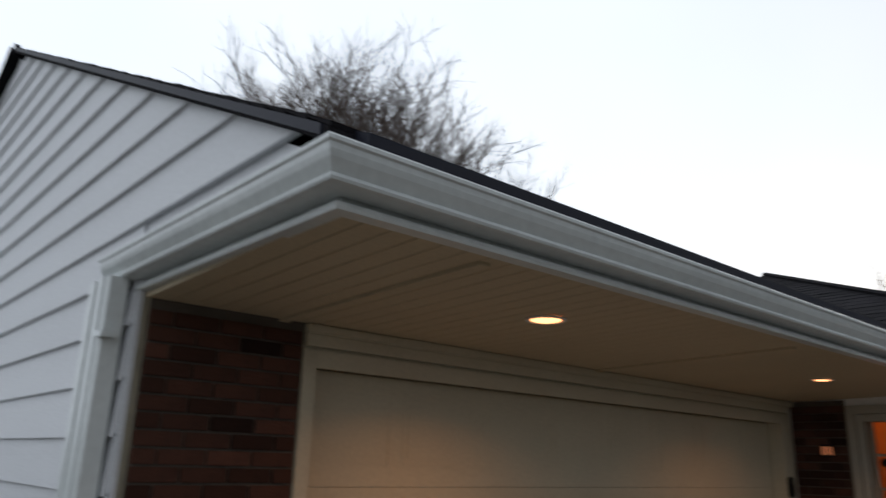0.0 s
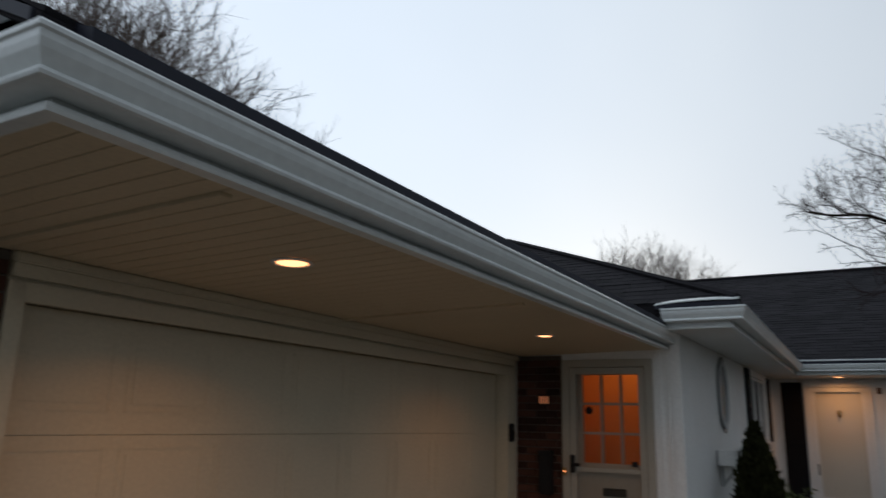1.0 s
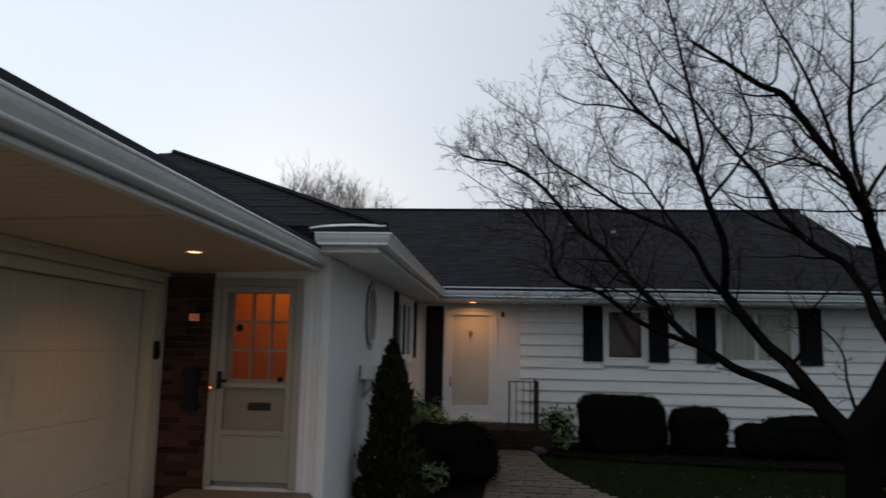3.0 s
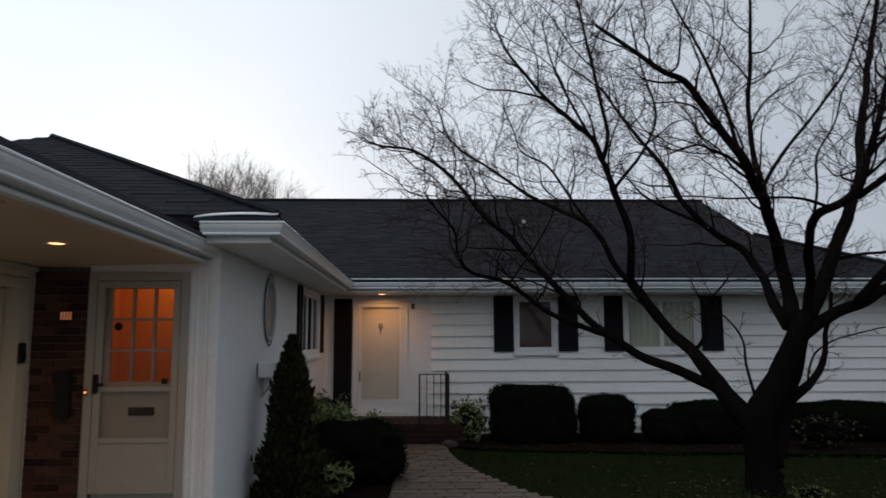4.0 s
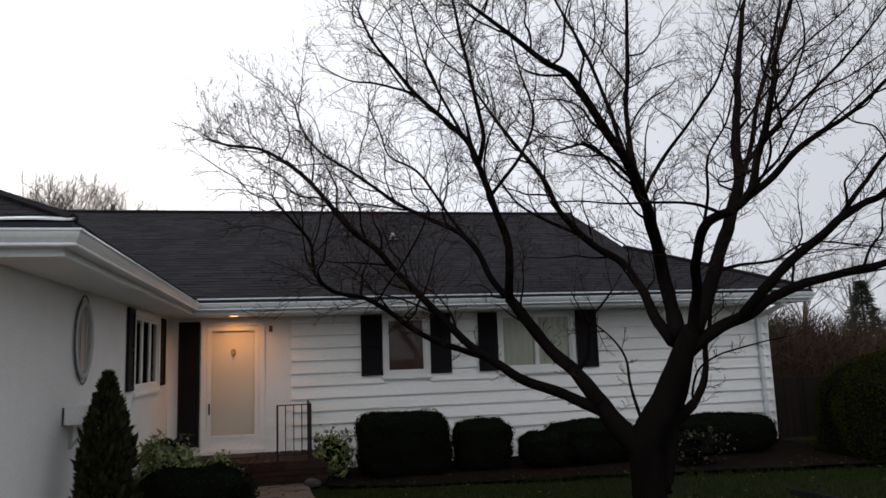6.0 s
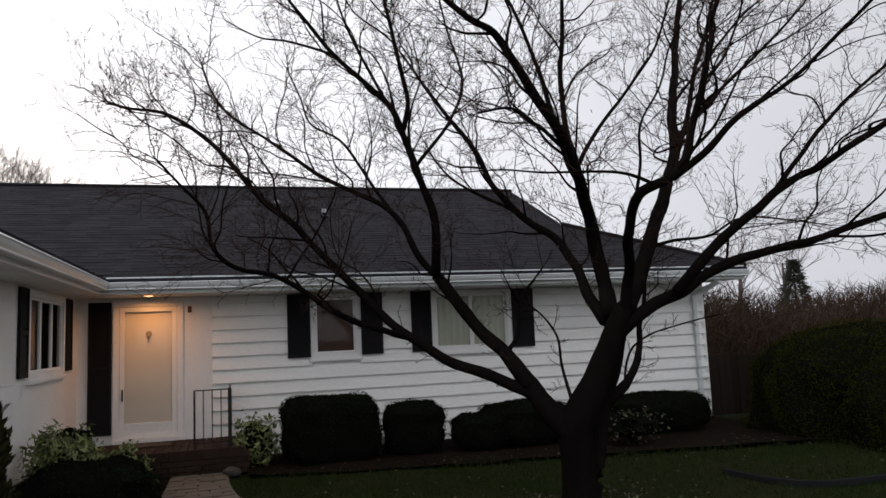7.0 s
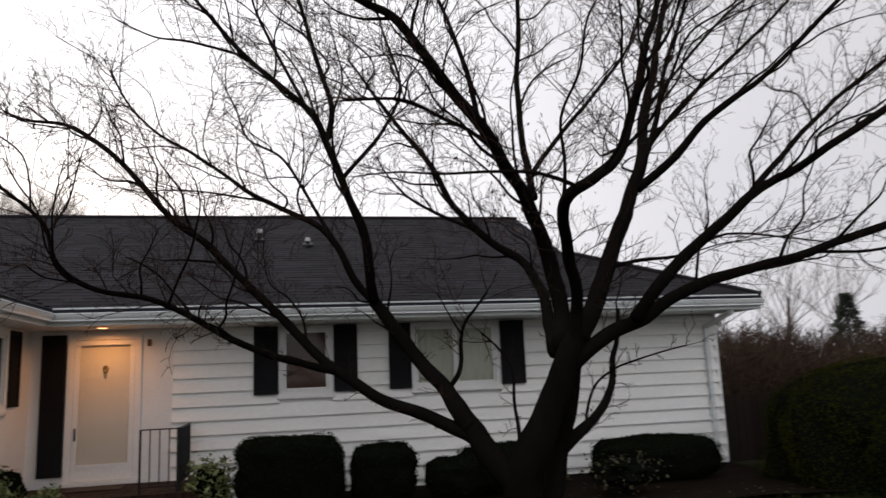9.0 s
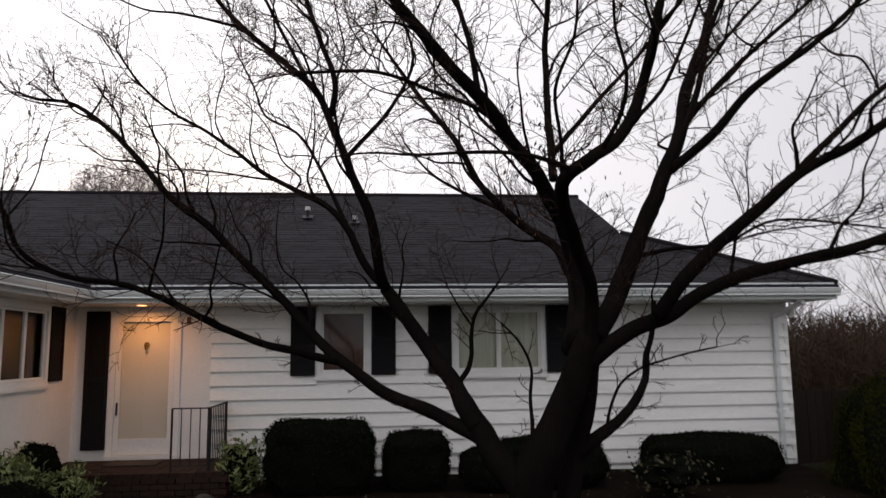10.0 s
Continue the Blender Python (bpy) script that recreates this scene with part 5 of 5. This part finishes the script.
def bare_tree(x, y, height, spread, seed, mat, label, depth=3, boughs=14, trunk_share=0.25):
    """A far bare tree: a trunk, boughs and a haze of real twigs."""
    rng = random.Random(seed)
    t = tagged(empty("tree", x, y, 0), label, "tree", "bare trees behind the house")
    bm = bmesh.new()
    r = height * 0.018
    tube(bm, [(0, 0, -0.2), (0.02 * height * rng.uniform(-1, 1), 0, height * trunk_share), (0.03 * height * rng.uniform(-1, 1), 0, height * 0.6)], [r * 1.3, r, r * 0.4], 8)
    part("trunk", bm, mat, t)
    verts, faces = [], []
    base = Vector((x, y, 0))
    for i in range(boughs):
        z0 = height * rng.uniform(trunk_share, 0.5)
        ang = 2.39996 * i + rng.uniform(-0.3, 0.3)
        a = base + Vector((0, 0, z0))
        reach = math.sqrt((i + 0.5) / boughs)
        top = base + Vector((spread * reach * math.cos(ang), spread * reach * math.sin(ang), height * (1.0 - 0.38 * reach ** 1.6) * rng.uniform(0.94, 1.0)))
        way = (top - a)
        length = way.length
        way.normalize()
        kink = (a + top) / 2 + Vector((0, 0, -0.06 * length))
        strand(verts, faces, a, kink, top, r * 0.24, r * 0.05)
        n = int(10 * depth / 2)
        for k in range(n):
            s = 0.25 + 0.75 * (k + rng.random()) / n
            p = (1 - s) ** 2 * a + 2 * s * (1 - s) * kink + s * s * top
            side = Vector((rng.gauss(0, 1), rng.gauss(0, 1), rng.gauss(0, 0.6))).normalized()
            go = (way * 0.7 + side * 0.7 + Vector((0, 0, 0.35))).normalized()
            far_sprout(verts, faces, rng, p, go, length * rng.uniform(0.16, 0.34), r * 0.062, depth - 1)
    twig_mesh("twig_growth", verts, faces, mat, t, "fine bare twigs")
    return t


def far_sprout(verts, faces, rng, at, way, length, radius, depth):
    end = at + way * length
    kink = (at + end) / 2 + Vector((rng.uniform(-1, 1), rng.uniform(-1, 1), rng.uniform(-0.5, 1))) * length * 0.09
    strand(verts, faces, at, kink, end, radius, radius * 0.5)
    if depth <= 0:
        return
    for i in range(6):
        s = 0.2 + 0.8 * (i + rng.random()) / 6
        side = Vector((rng.gauss(0, 1), rng.gauss(0, 1), rng.gauss(0, 1))).normalized()
        go = (way * 0.8 + side * 0.65 + Vector((0, 0, 0.2))).normalized()
        far_sprout(verts, faces, rng, at + way * length * s, go, length * rng.uniform(0.3, 0.6), radius * 0.6, depth - 1)


bare_tree(-17.8, 12.2, 13.3, 6.0, 3, HAZED_TWIG, "large bare tree behind the garage roof", 3, 110, 0.3)
bare_tree(-10.2, 45, 12.0, 5.8, 5, HAZED_TWIG, "bare rounded tree beyond the main roof", 3, 90, 0.4)


# ---- hedges and shrubs ----
def leaves(centre, half, count, size, rng, power=2.0, bottom=-1.0, hollow=0.82, uneven=0.06, aspect=0.5, droop=0.0):
    """Small bent leaves over a rounded body; power 2 is an ellipsoid, higher is boxier."""
    verts, faces = [], []
    c = Vector(centre)
    for _ in range(count):
        while True:
            d = Vector((rng.gauss(0, 1), rng.gauss(0, 1), rng.gauss(0, 1))).normalized()
            k = (abs(d.x) ** power + abs(d.y) ** power + abs(d.z) ** power) ** (-1 / power)
            s = d * k
            if s.z > bottom:
                break
        bump_ = 1 + uneven * noise.noise(Vector((s.x * 2.1 + centre[0], s.y * 2.1, s.z * 2.1))) * 2
        p = c + Vector((s.x * half[0], s.y * half[1], s.z * half[2])) * rng.uniform(hollow, 1.005) * bump_
        out = Vector((s.x / half[0], s.y / half[1], s.z / half[2])).normalized()
        n = (out + 0.8 * Vector((rng.gauss(0, 1), rng.gauss(0, 1), rng.gauss(0, 1)))).normalized()
        u = n.orthogonal().normalized()
        a = rng.uniform(0, 6.283)
        u = (math.cos(a) * u + math.sin(a) * n.cross(u)).normalized()
        u = (u + Vector((0, 0, -droop))).normalized()
        w = n.cross(u).normalized()
        L = size * rng.uniform(0.6, 1.3)
        k = len(verts)
        verts += [p - u * L / 2, p + w * L * aspect / 2 + n * L * 0.08, p + u * L / 2, p - w * L * aspect / 2 + n * L * 0.08]
        faces += [(k, k + 1, k + 2), (k, k + 2, k + 3)]
    return verts, faces


def core(centre, half, power, shrink=0.84, uneven=0.06):
    bm = bmesh.new()
    bmesh.ops.create_icosphere(bm, subdivisions=3, radius=1)
    for v in bm.verts:
        d = v.co.normalized()
        k = (abs(d.x) ** power + abs(d.y) ** power + abs(d.z) ** power) ** (-1 / power)
        s = d * k
        s *= shrink * (1 + uneven * noise.noise(Vector((s.x * 2.1 + centre[0], s.y * 2.1, s.z * 2.1))) * 2)
        v.co = Vector((s.x * half[0], s.y * half[1], s.z * half[2]))
    return bm


def shrub(name, x, y, half, height, count, size, mat, label, power=2.0, seed=1, group="", category="hedge", uneven=0.06, aspect=0.5, droop=0.0, hollow=0.95, lobes=0, sunk=0.0):
    h = tagged(empty(name, x, y, -sunk), label, category, group)
    rng = random.Random(seed)
    c = (0, 0, height / 2)
    full = (half[0], half[1], height / 2)
    # a solid near-black body stands for the shade between the leaves
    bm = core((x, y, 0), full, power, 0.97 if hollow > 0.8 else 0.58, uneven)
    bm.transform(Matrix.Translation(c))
    part("inner_stem", bm, CORE_SHADE, h, "solid dark core, shade between the leaves put into its colour")
    verts, faces = leaves((x, y, height / 2), full, count, size, rng, power, -1.0, hollow, uneven, aspect, droop)
    for k in range(lobes):
        a = rng.uniform(0, 6.283)
        q = (x + half[0] * 0.65 * math.cos(a), y + half[1] * 0.65 * math.sin(a), height * rng.uniform(0.55, 0.85))
        v2, f2 = leaves(q, (half[0] * 0.4, half[1] * 0.4, height * 0.28), count // 5, size, rng, 2.0, -1.0, 0.4, uneven, aspect, droop)
        k0 = len(verts)
        verts += v2
        faces += [tuple(i + k0 for i in f) for f in f2]
    me = bpy.data.meshes.new("foliage")
    me.from_pydata([tuple(p - Vector((x, y, 0))) for p in verts], [], faces)
    me.materials.append(mat)
    ob = new("foliage", me)
    ob.parent = h
    tagged(ob, kind="stuff")
    return h


# colour of the plant cores: inner shade painted as near-black
CORE_SHADE = material("shaded_core", (0.005, 0.006, 0.004), 0.95, None, 4, 0.5, 40, 0.3, spec=0.0)
G = "clipped hedges along the house front"
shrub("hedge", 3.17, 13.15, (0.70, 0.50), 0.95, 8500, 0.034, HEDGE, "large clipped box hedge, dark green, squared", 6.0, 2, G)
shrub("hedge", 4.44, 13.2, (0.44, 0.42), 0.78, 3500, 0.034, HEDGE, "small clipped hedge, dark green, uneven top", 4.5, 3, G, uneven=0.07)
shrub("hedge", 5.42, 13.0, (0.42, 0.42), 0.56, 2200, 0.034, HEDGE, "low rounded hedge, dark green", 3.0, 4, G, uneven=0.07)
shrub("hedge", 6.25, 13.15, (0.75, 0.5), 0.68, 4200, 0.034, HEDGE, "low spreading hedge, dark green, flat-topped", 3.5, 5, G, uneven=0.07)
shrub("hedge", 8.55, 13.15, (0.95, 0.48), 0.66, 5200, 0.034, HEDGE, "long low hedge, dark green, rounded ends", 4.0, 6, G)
shrub("shrub", 2.12, 13.25, (0.36, 0.34), 0.74, 700, 0.11, RHODO, "loose broad-leaved evergreen shrub by the porch", 2.0, 7, category="shrub", uneven=0.3, aspect=0.36, droop=0.4, hollow=0.45)
shrub("shrub", 0.02, 11.1, (0.42, 0.42), 0.94, 1900, 0.085, RHODO, "pale broad-leaved rhododendron beside the wing", 2.2, 8, category="shrub", uneven=0.25, aspect=0.36, droop=0.4, hollow=0.5, lobes=3)
shrub("shrub", 0.52, 11.6, (0.34, 0.34), 0.68, 1200, 0.085, RHODO, "pale broad-leaved rhododendron near the porch", 2.0, 9, category="shrub", uneven=0.3, aspect=0.36, droop=0.4, hollow=0.45)
shrub("shrub", 0.30, 8.95, (0.26, 0.26), 0.42, 300, 0.11, RHODO, "small pale broad-leaved shrub at the bed's edge", 2.0, 10, category="shrub", uneven=0.3, aspect=0.36, droop=0.4, hollow=0.4)
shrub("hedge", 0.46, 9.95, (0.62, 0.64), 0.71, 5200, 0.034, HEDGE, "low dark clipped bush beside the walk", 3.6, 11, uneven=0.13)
shrub("shrub", 7.5, 12.1, (0.62, 0.5), 0.62, 300, 0.065, DRY, "sparse low shrub with dry yellowed leaves", 2.0, 12, category="shrub", uneven=0.3, aspect=0.6, hollow=0.3)
shrub("hedge", 12.15, 11.9, (2.3, 1.25), 2.5, 110000, 0.032, YEW, "big rounded yew hedge, green on top", 3.2, 13, uneven=0.06, hollow=0.9, sunk=0.84)
shrub("hedge", 11.3, 10.3, (1.25, 0.85), 1.9, 40000, 0.032, YEW, "rounded yew hedge, green on top", 3.2, 14, uneven=0.06, hollow=0.9, sunk=0.68)

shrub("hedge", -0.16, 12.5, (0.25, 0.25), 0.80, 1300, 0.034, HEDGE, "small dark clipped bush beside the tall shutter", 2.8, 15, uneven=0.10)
shrub("plant", 5.50, 8.66, (0.24, 0.18), 0.13, 170, 0.05, RHODO, "low tuft of pale evergreen leaves at the trunk", 2.0, 16, category="plant", uneven=0.3, aspect=0.3, hollow=0.3)


ARBOR = island_spread(material("arborvitae_spray", (0.026, 0.026, 0.011), 0.85, (0.015, 0.017, 0.007), 3.0, 0.6, 40, 0.1, spec=0.02), 0.4, 1.7)


def arborvitae(x, y, height, radius):
    """A narrow conical evergreen of upright sprays."""
    h = tagged(empty("conifer", x, y, 0), "narrow conical dark evergreen by the wing wall", "conifer")
    rng = random.Random(15)
    part("trunk", tube(bmesh.new(), [(0, 0, -0.05), (0, 0, height * 0.9)], [0.04, 0.01], 7), BARK, h)
    verts, faces = [], []
    for _ in range(9500):
        s = 1 - math.sqrt(rng.random())
        s = rng.random() ** 1.35 if rng.random() < 0.8 else rng.random()
        z = height * s
        prof = radius * (1 - s) ** 0.8 * min(1.0, 0.55 + s * 5) * (1 + 0.3 * noise.noise(Vector((z * 5, 0.5, 0))))
        a = rng.uniform(0, 6.283)
        prof *= 1 + 0.34 * noise.noise(Vector((math.cos(a) * 2, math.sin(a) * 2, z * 5)))
        rr = prof * rng.uniform(0.7, 1.08)
        p = Vector((rr * math.cos(a), rr * math.sin(a), z))
        out = Vector((math.cos(a), math.sin(a), 0))
        u = (out * rng.uniform(0.1, 0.7) + Vector((rng.gauss(0, 0.3), rng.gauss(0, 0.3), 1))).normalized()
        w = u.cross(Vector((rng.gauss(0, 1), rng.gauss(0, 1), 0.1))).normalized()
        L = rng.uniform(0.04, 0.105)
        k = len(verts)
        verts += [p, p + u * L * 0.5 + w * L * 0.2, p + u * L, p + u * L * 0.5 - w * L * 0.2]
        faces += [(k, k + 1, k + 2), (k, k + 2, k + 3)]
    me = bpy.data.meshes.new("foliage")
    me.from_pydata([tuple(v) for v in verts], [], faces)
    me.materials.append(ARBOR)
    ob = new("foliage", me)
    ob.parent = h
    tagged(ob, kind="stuff")
    # a dark solid cone paints the shade deep among the sprays
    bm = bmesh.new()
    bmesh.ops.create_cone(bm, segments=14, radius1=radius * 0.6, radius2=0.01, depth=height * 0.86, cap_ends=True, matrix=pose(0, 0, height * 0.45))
    part("inner_stem", bm, CORE_SHADE, h, "solid dark core, shade between the leaves put into its colour")
    return h


arborvitae(-0.02, 8.35, 1.70, 0.37)


# ---- fence and distance ----
def fence():
    fn = tagged(empty("fence", 10.42, 14.28, 0), "weathered brown plank fence at the house corner", "fence")
    bm = boxed(0, 0.135, -0.011, 0.011, 0.02, 1.14, 0.003)
    me = bpy.data.meshes.new("plank")
    bm.to_mesh(me)
    bm.free()
    me.materials.append(FENCE)
    rng = random.Random(3)
    for i in range(48):
        shared("plank", me, pose(0.14 * i, rng.uniform(-0.004, 0.004), rng.uniform(-0.012, 0.012), 0, rng.uniform(-0.3, 0.3), 0), fn)
    for i in range(4):
        part("post", boxed(2.1 * i + 0.03, 2.1 * i + 0.12, 0.012, 0.1, 0, 1.18, 0.006), FENCE, fn)
    for z in (0.25, 0.9):
        part("rail", boxed(0, 6.7, 0.012, 0.05, z, z + 0.08, 0.004), FENCE, fn)
    return fn


fence()


def thicket(x0, x1, y0, y1, height, count, seed, label, mat):
    """A brown winter thicket of upright twigs."""
    rng = random.Random(seed)
    verts, faces = [], []
    for _ in range(count):
        x, y = rng.uniform(x0, x1), rng.uniform(y0, y1)
        h = height * (0.55 + 0.45 * noise.noise(Vector((x * 0.25, y * 0.2, seed))) + 0.25 * rng.random())
        a = Vector((x, y, -0.1))
        b = a + Vector((rng.gauss(0, 0.25), rng.gauss(0, 0.25), 1)) * max(h, 0.6)
        strand(verts, faces, a, (a + b) / 2 + Vector((rng.gauss(0, 0.1), 0, 0)) * h, b, 0.03, 0.01)
        for _ in range(9):
            s = rng.uniform(0.3, 1)
            p = a + (b - a) * s
            go = Vector((rng.gauss(0, 0.8), rng.gauss(0, 0.8), rng.uniform(0.2, 1.2))).normalized()
            q = p + go * rng.uniform(0.3, 0.9)
            strand(verts, faces, p, (p + q) / 2, q, 0.013, 0.006)
    me = bpy.data.meshes.new("thicket")
    me.from_pydata([tuple(p) for p in verts], [], faces)
    me.materials.append(mat)
    return tagged(new("thicket", me), label, "thicket", kind="stuff")


thicket(13, 30, 20, 27, 3.0, 1300, 1, "brown leafless winter thicket beyond the fence", THICKET)
thicket(25, 60, 36, 50, 4.6, 1300, 2, "far brown leafless woods", THICKET)
bare_tree(33, 42, 9.0, 3.4, 8, HAZED_TWIG, "distant bare tree beyond the fence", 2, 12)
bare_tree(40, 46, 9.5, 3.2, 9, HAZED_TWIG, "distant bare tree beyond the fence", 2, 12)
bare_tree(20.5, 31, 6.0, 2.4, 10, HAZED_TWIG, "distant bare tree beyond the house corner", 2, 12)


SPRUCE = material("spruce_needle", (0.045, 0.052, 0.038), 0.9, (0.03, 0.036, 0.026), 2, 0.5, 30, 0.1, spec=0.1)


def spruce(x, y, height, radius):
    t = tagged(empty("spruce", x, y, 0), "distant dark spruce beyond the fence", "spruce")
    part("trunk", tube(bmesh.new(), [(0, 0, -0.1), (0, 0, height)], [0.14, 0.02], 7), BARK, t)
    rng = random.Random(6)
    verts, faces = [], []
    for _ in range(2600):
        s = rng.random()
        r = radius * (1 - s) * math.sqrt(rng.random()) * (1 + 0.3 * math.sin(s * 40)) + 0.03
        a = rng.uniform(0, 6.283)
        p = Vector((r * math.cos(a), r * math.sin(a), height * (0.1 + 0.9 * s) - 0.25 * r))
        d = Vector((math.cos(a), math.sin(a), rng.uniform(-0.5, 0.1)))
        strand(verts, faces, p, p + d * 0.15, p + d * rng.uniform(0.2, 0.45), 0.03, 0.01)
    me = bpy.data.meshes.new("foliage")
    me.from_pydata([tuple(v) for v in verts], [], faces)
    me.materials.append(SPRUCE)
    ob = new("foliage", me)
    ob.parent = t
    tagged(ob, kind="stuff")


spruce(35.5, 40, 5.4, 1.7)


def border_stone(x, y):
    bm = bmesh.new()
    bmesh.ops.create_icosphere(bm, subdivisions=3, radius=1)
    for v in bm.verts:
        v.co *= 1 + 0.22 * noise.noise(v.co * 1.3 + Vector((3, 1, 2))) + 0.05 * noise.noise(v.co * 5)
        v.co = Vector((v.co.x * 0.11, v.co.y * 0.10, max(v.co.z, -0.6) * 0.085 + 0.045))
    for f_ in bm.faces:
        f_.smooth = True
    ob = tagged(part("stone", bm, material("border_stone", (0.05, 0.043, 0.036), 0.9, (0.025, 0.021, 0.018), 9, 0.7, 60, 0.6)), "rounded grey-brown stone beside the walk", "stone")
    ob.location = (x, y, 0)


border_stone(1.78, 12.72)
edging = sweep(bmesh.new(), [(0.0, -0.03), (0.012, -0.03), (0.014, 0.05), (0.006, 0.062), (-0.002, 0.05)], smooth_level(((7.40, 9.85), (7.43, 9.62), (7.53, 9.12), (7.80, 8.80), (8.2, 8.74), (8.9, 8.72))))
tagged(part("lawn_edging", edging, BLACK), "black plastic edging strip between lawn and bed", "edging")


# ---- ground cover ----
def grass():
    rng = random.Random(31)
    verts, faces = [], []
    while len(faces) < 26000:
        x, y = rng.uniform(1.9, 11.0), rng.uniform(6.5, 12.4)
        if x < walk_edges(y)[1] + 0.05 or y > 12.45 - 0.17 * (x - 2) + 0.35 * noise.noise(Vector((x * 1.7, y * 1.7, 0))):
            continue
        h = rng.uniform(0.02, 0.06) + (0.04 if y > 12.3 - 0.17 * (x - 2) else 0.0)
        a = rng.uniform(0, 6.283)
        d = Vector((math.cos(a), math.sin(a), 0)) * 0.006
        k = len(verts)
        lean = Vector((rng.gauss(0, 0.02), rng.gauss(0, 0.02), h))
        b = Vector((x, y, -0.01))
        verts += [b - d, b + d, b + lean]
        faces.append((k, k + 1, k + 2))
    me = bpy.data.meshes.new("grass")
    me.from_pydata([tuple(v) for v in verts], [], faces)
    me.materials.append(GRASS)
    return tagged(new("grass", me), "short dull winter grass on the lawn", "grass", kind="stuff")


grass()


def litter():
    rng = random.Random(33)
    verts, faces = [], []
    for i in range(900):
        if i > 560:
            x = rng.uniform(2.1, 10.3)
            y = rng.uniform(12.25, 12.95) - 0.14 * (x - 2)
        elif i % 3:
            x, y = 5.1 + rng.gauss(0, 0.8), 9.0 + rng.gauss(0, 0.5)
        else:
            x, y = rng.uniform(2.2, 10.2), rng.uniform(8.6, 12.7)
        L, a = rng.uniform(0.011, 0.027), rng.uniform(0, 6.283)
        u = Vector((math.cos(a), math.sin(a), rng.uniform(-0.4, 0.4)))
        w = Vector((-math.sin(a), math.cos(a), rng.uniform(-0.4, 0.4)))
        p = Vector((x, y, rng.uniform(0.02, 0.06)))
        k = len(verts)
        verts += [p - u * L, p + w * L * 0.5, p + u * L, p - w * L * 0.5]
        faces += [(k, k + 1, k + 2), (k, k + 2, k + 3)]
    me = bpy.data.meshes.new("leaf_litter")
    me.from_pydata([tuple(v) for v in verts], [], faces)
    me.materials.append(DRY)
    return tagged(new("leaf_litter", me), "fallen dry leaves round the tree and bed", "leaves", kind="stuff")


litter()


# ---- brickwork ----
def brickwork(name, parent, length, height, m):
    """Running-bond bricks on a face; the face's lower corner and direction are given by the pose m (x along, -y out)."""
    rng = random.Random(name)
    L, H, J = 0.203, 0.0676, 0.010

    def brick_mesh(w):
        bm = boxed(0, w - J, -0.008, 0.02, 0, H - J, 0.0025)
        me = bpy.data.meshes.new("brick")
        bm.to_mesh(me)
        bm.free()
        me.materials.append(BRICK)
        return me

    cache = {}
    rows = int(height / H)
    for r in range(rows):
        x = -(L / 2) * (r % 2)
        while x < length - 0.02:
            a, b = max(x, 0.0), min(x + L, length)
            if b - a > 0.03:
                w = round(b - a, 3)
                me = cache.setdefault(w, None) or brick_mesh(w)
                cache[w] = me
                shared("brick", me, m @ pose(a, rng.uniform(-0.002, 0.002), r * H, 0, 0, 0), parent)
            x += L


pier = tagged(part("wall_pier", boxed(GX - 0.05, GX + 0.012, 1.27, 1.982, 0.0, 2.337), MORTAR), "red-brown brick pier beside the garage door", "wall", kind="structure")
brickwork("pier", pier, 0.712, 2.337, pose(GX + 0.016, 1.27, 0.004, 0, 0, 90))
panel = tagged(part("wall_brick_side", boxed(GX + 0.02, -1.524, SY - 0.012, SY + 0.004, 0.0, 2.337), MORTAR), "red-brown brick panel beside the side door", "wall", kind="structure")
brickwork("panel", panel, 0.452, 2.337, pose(GX + 0.022, SY - 0.016, 0.004, 0, 0, 0))
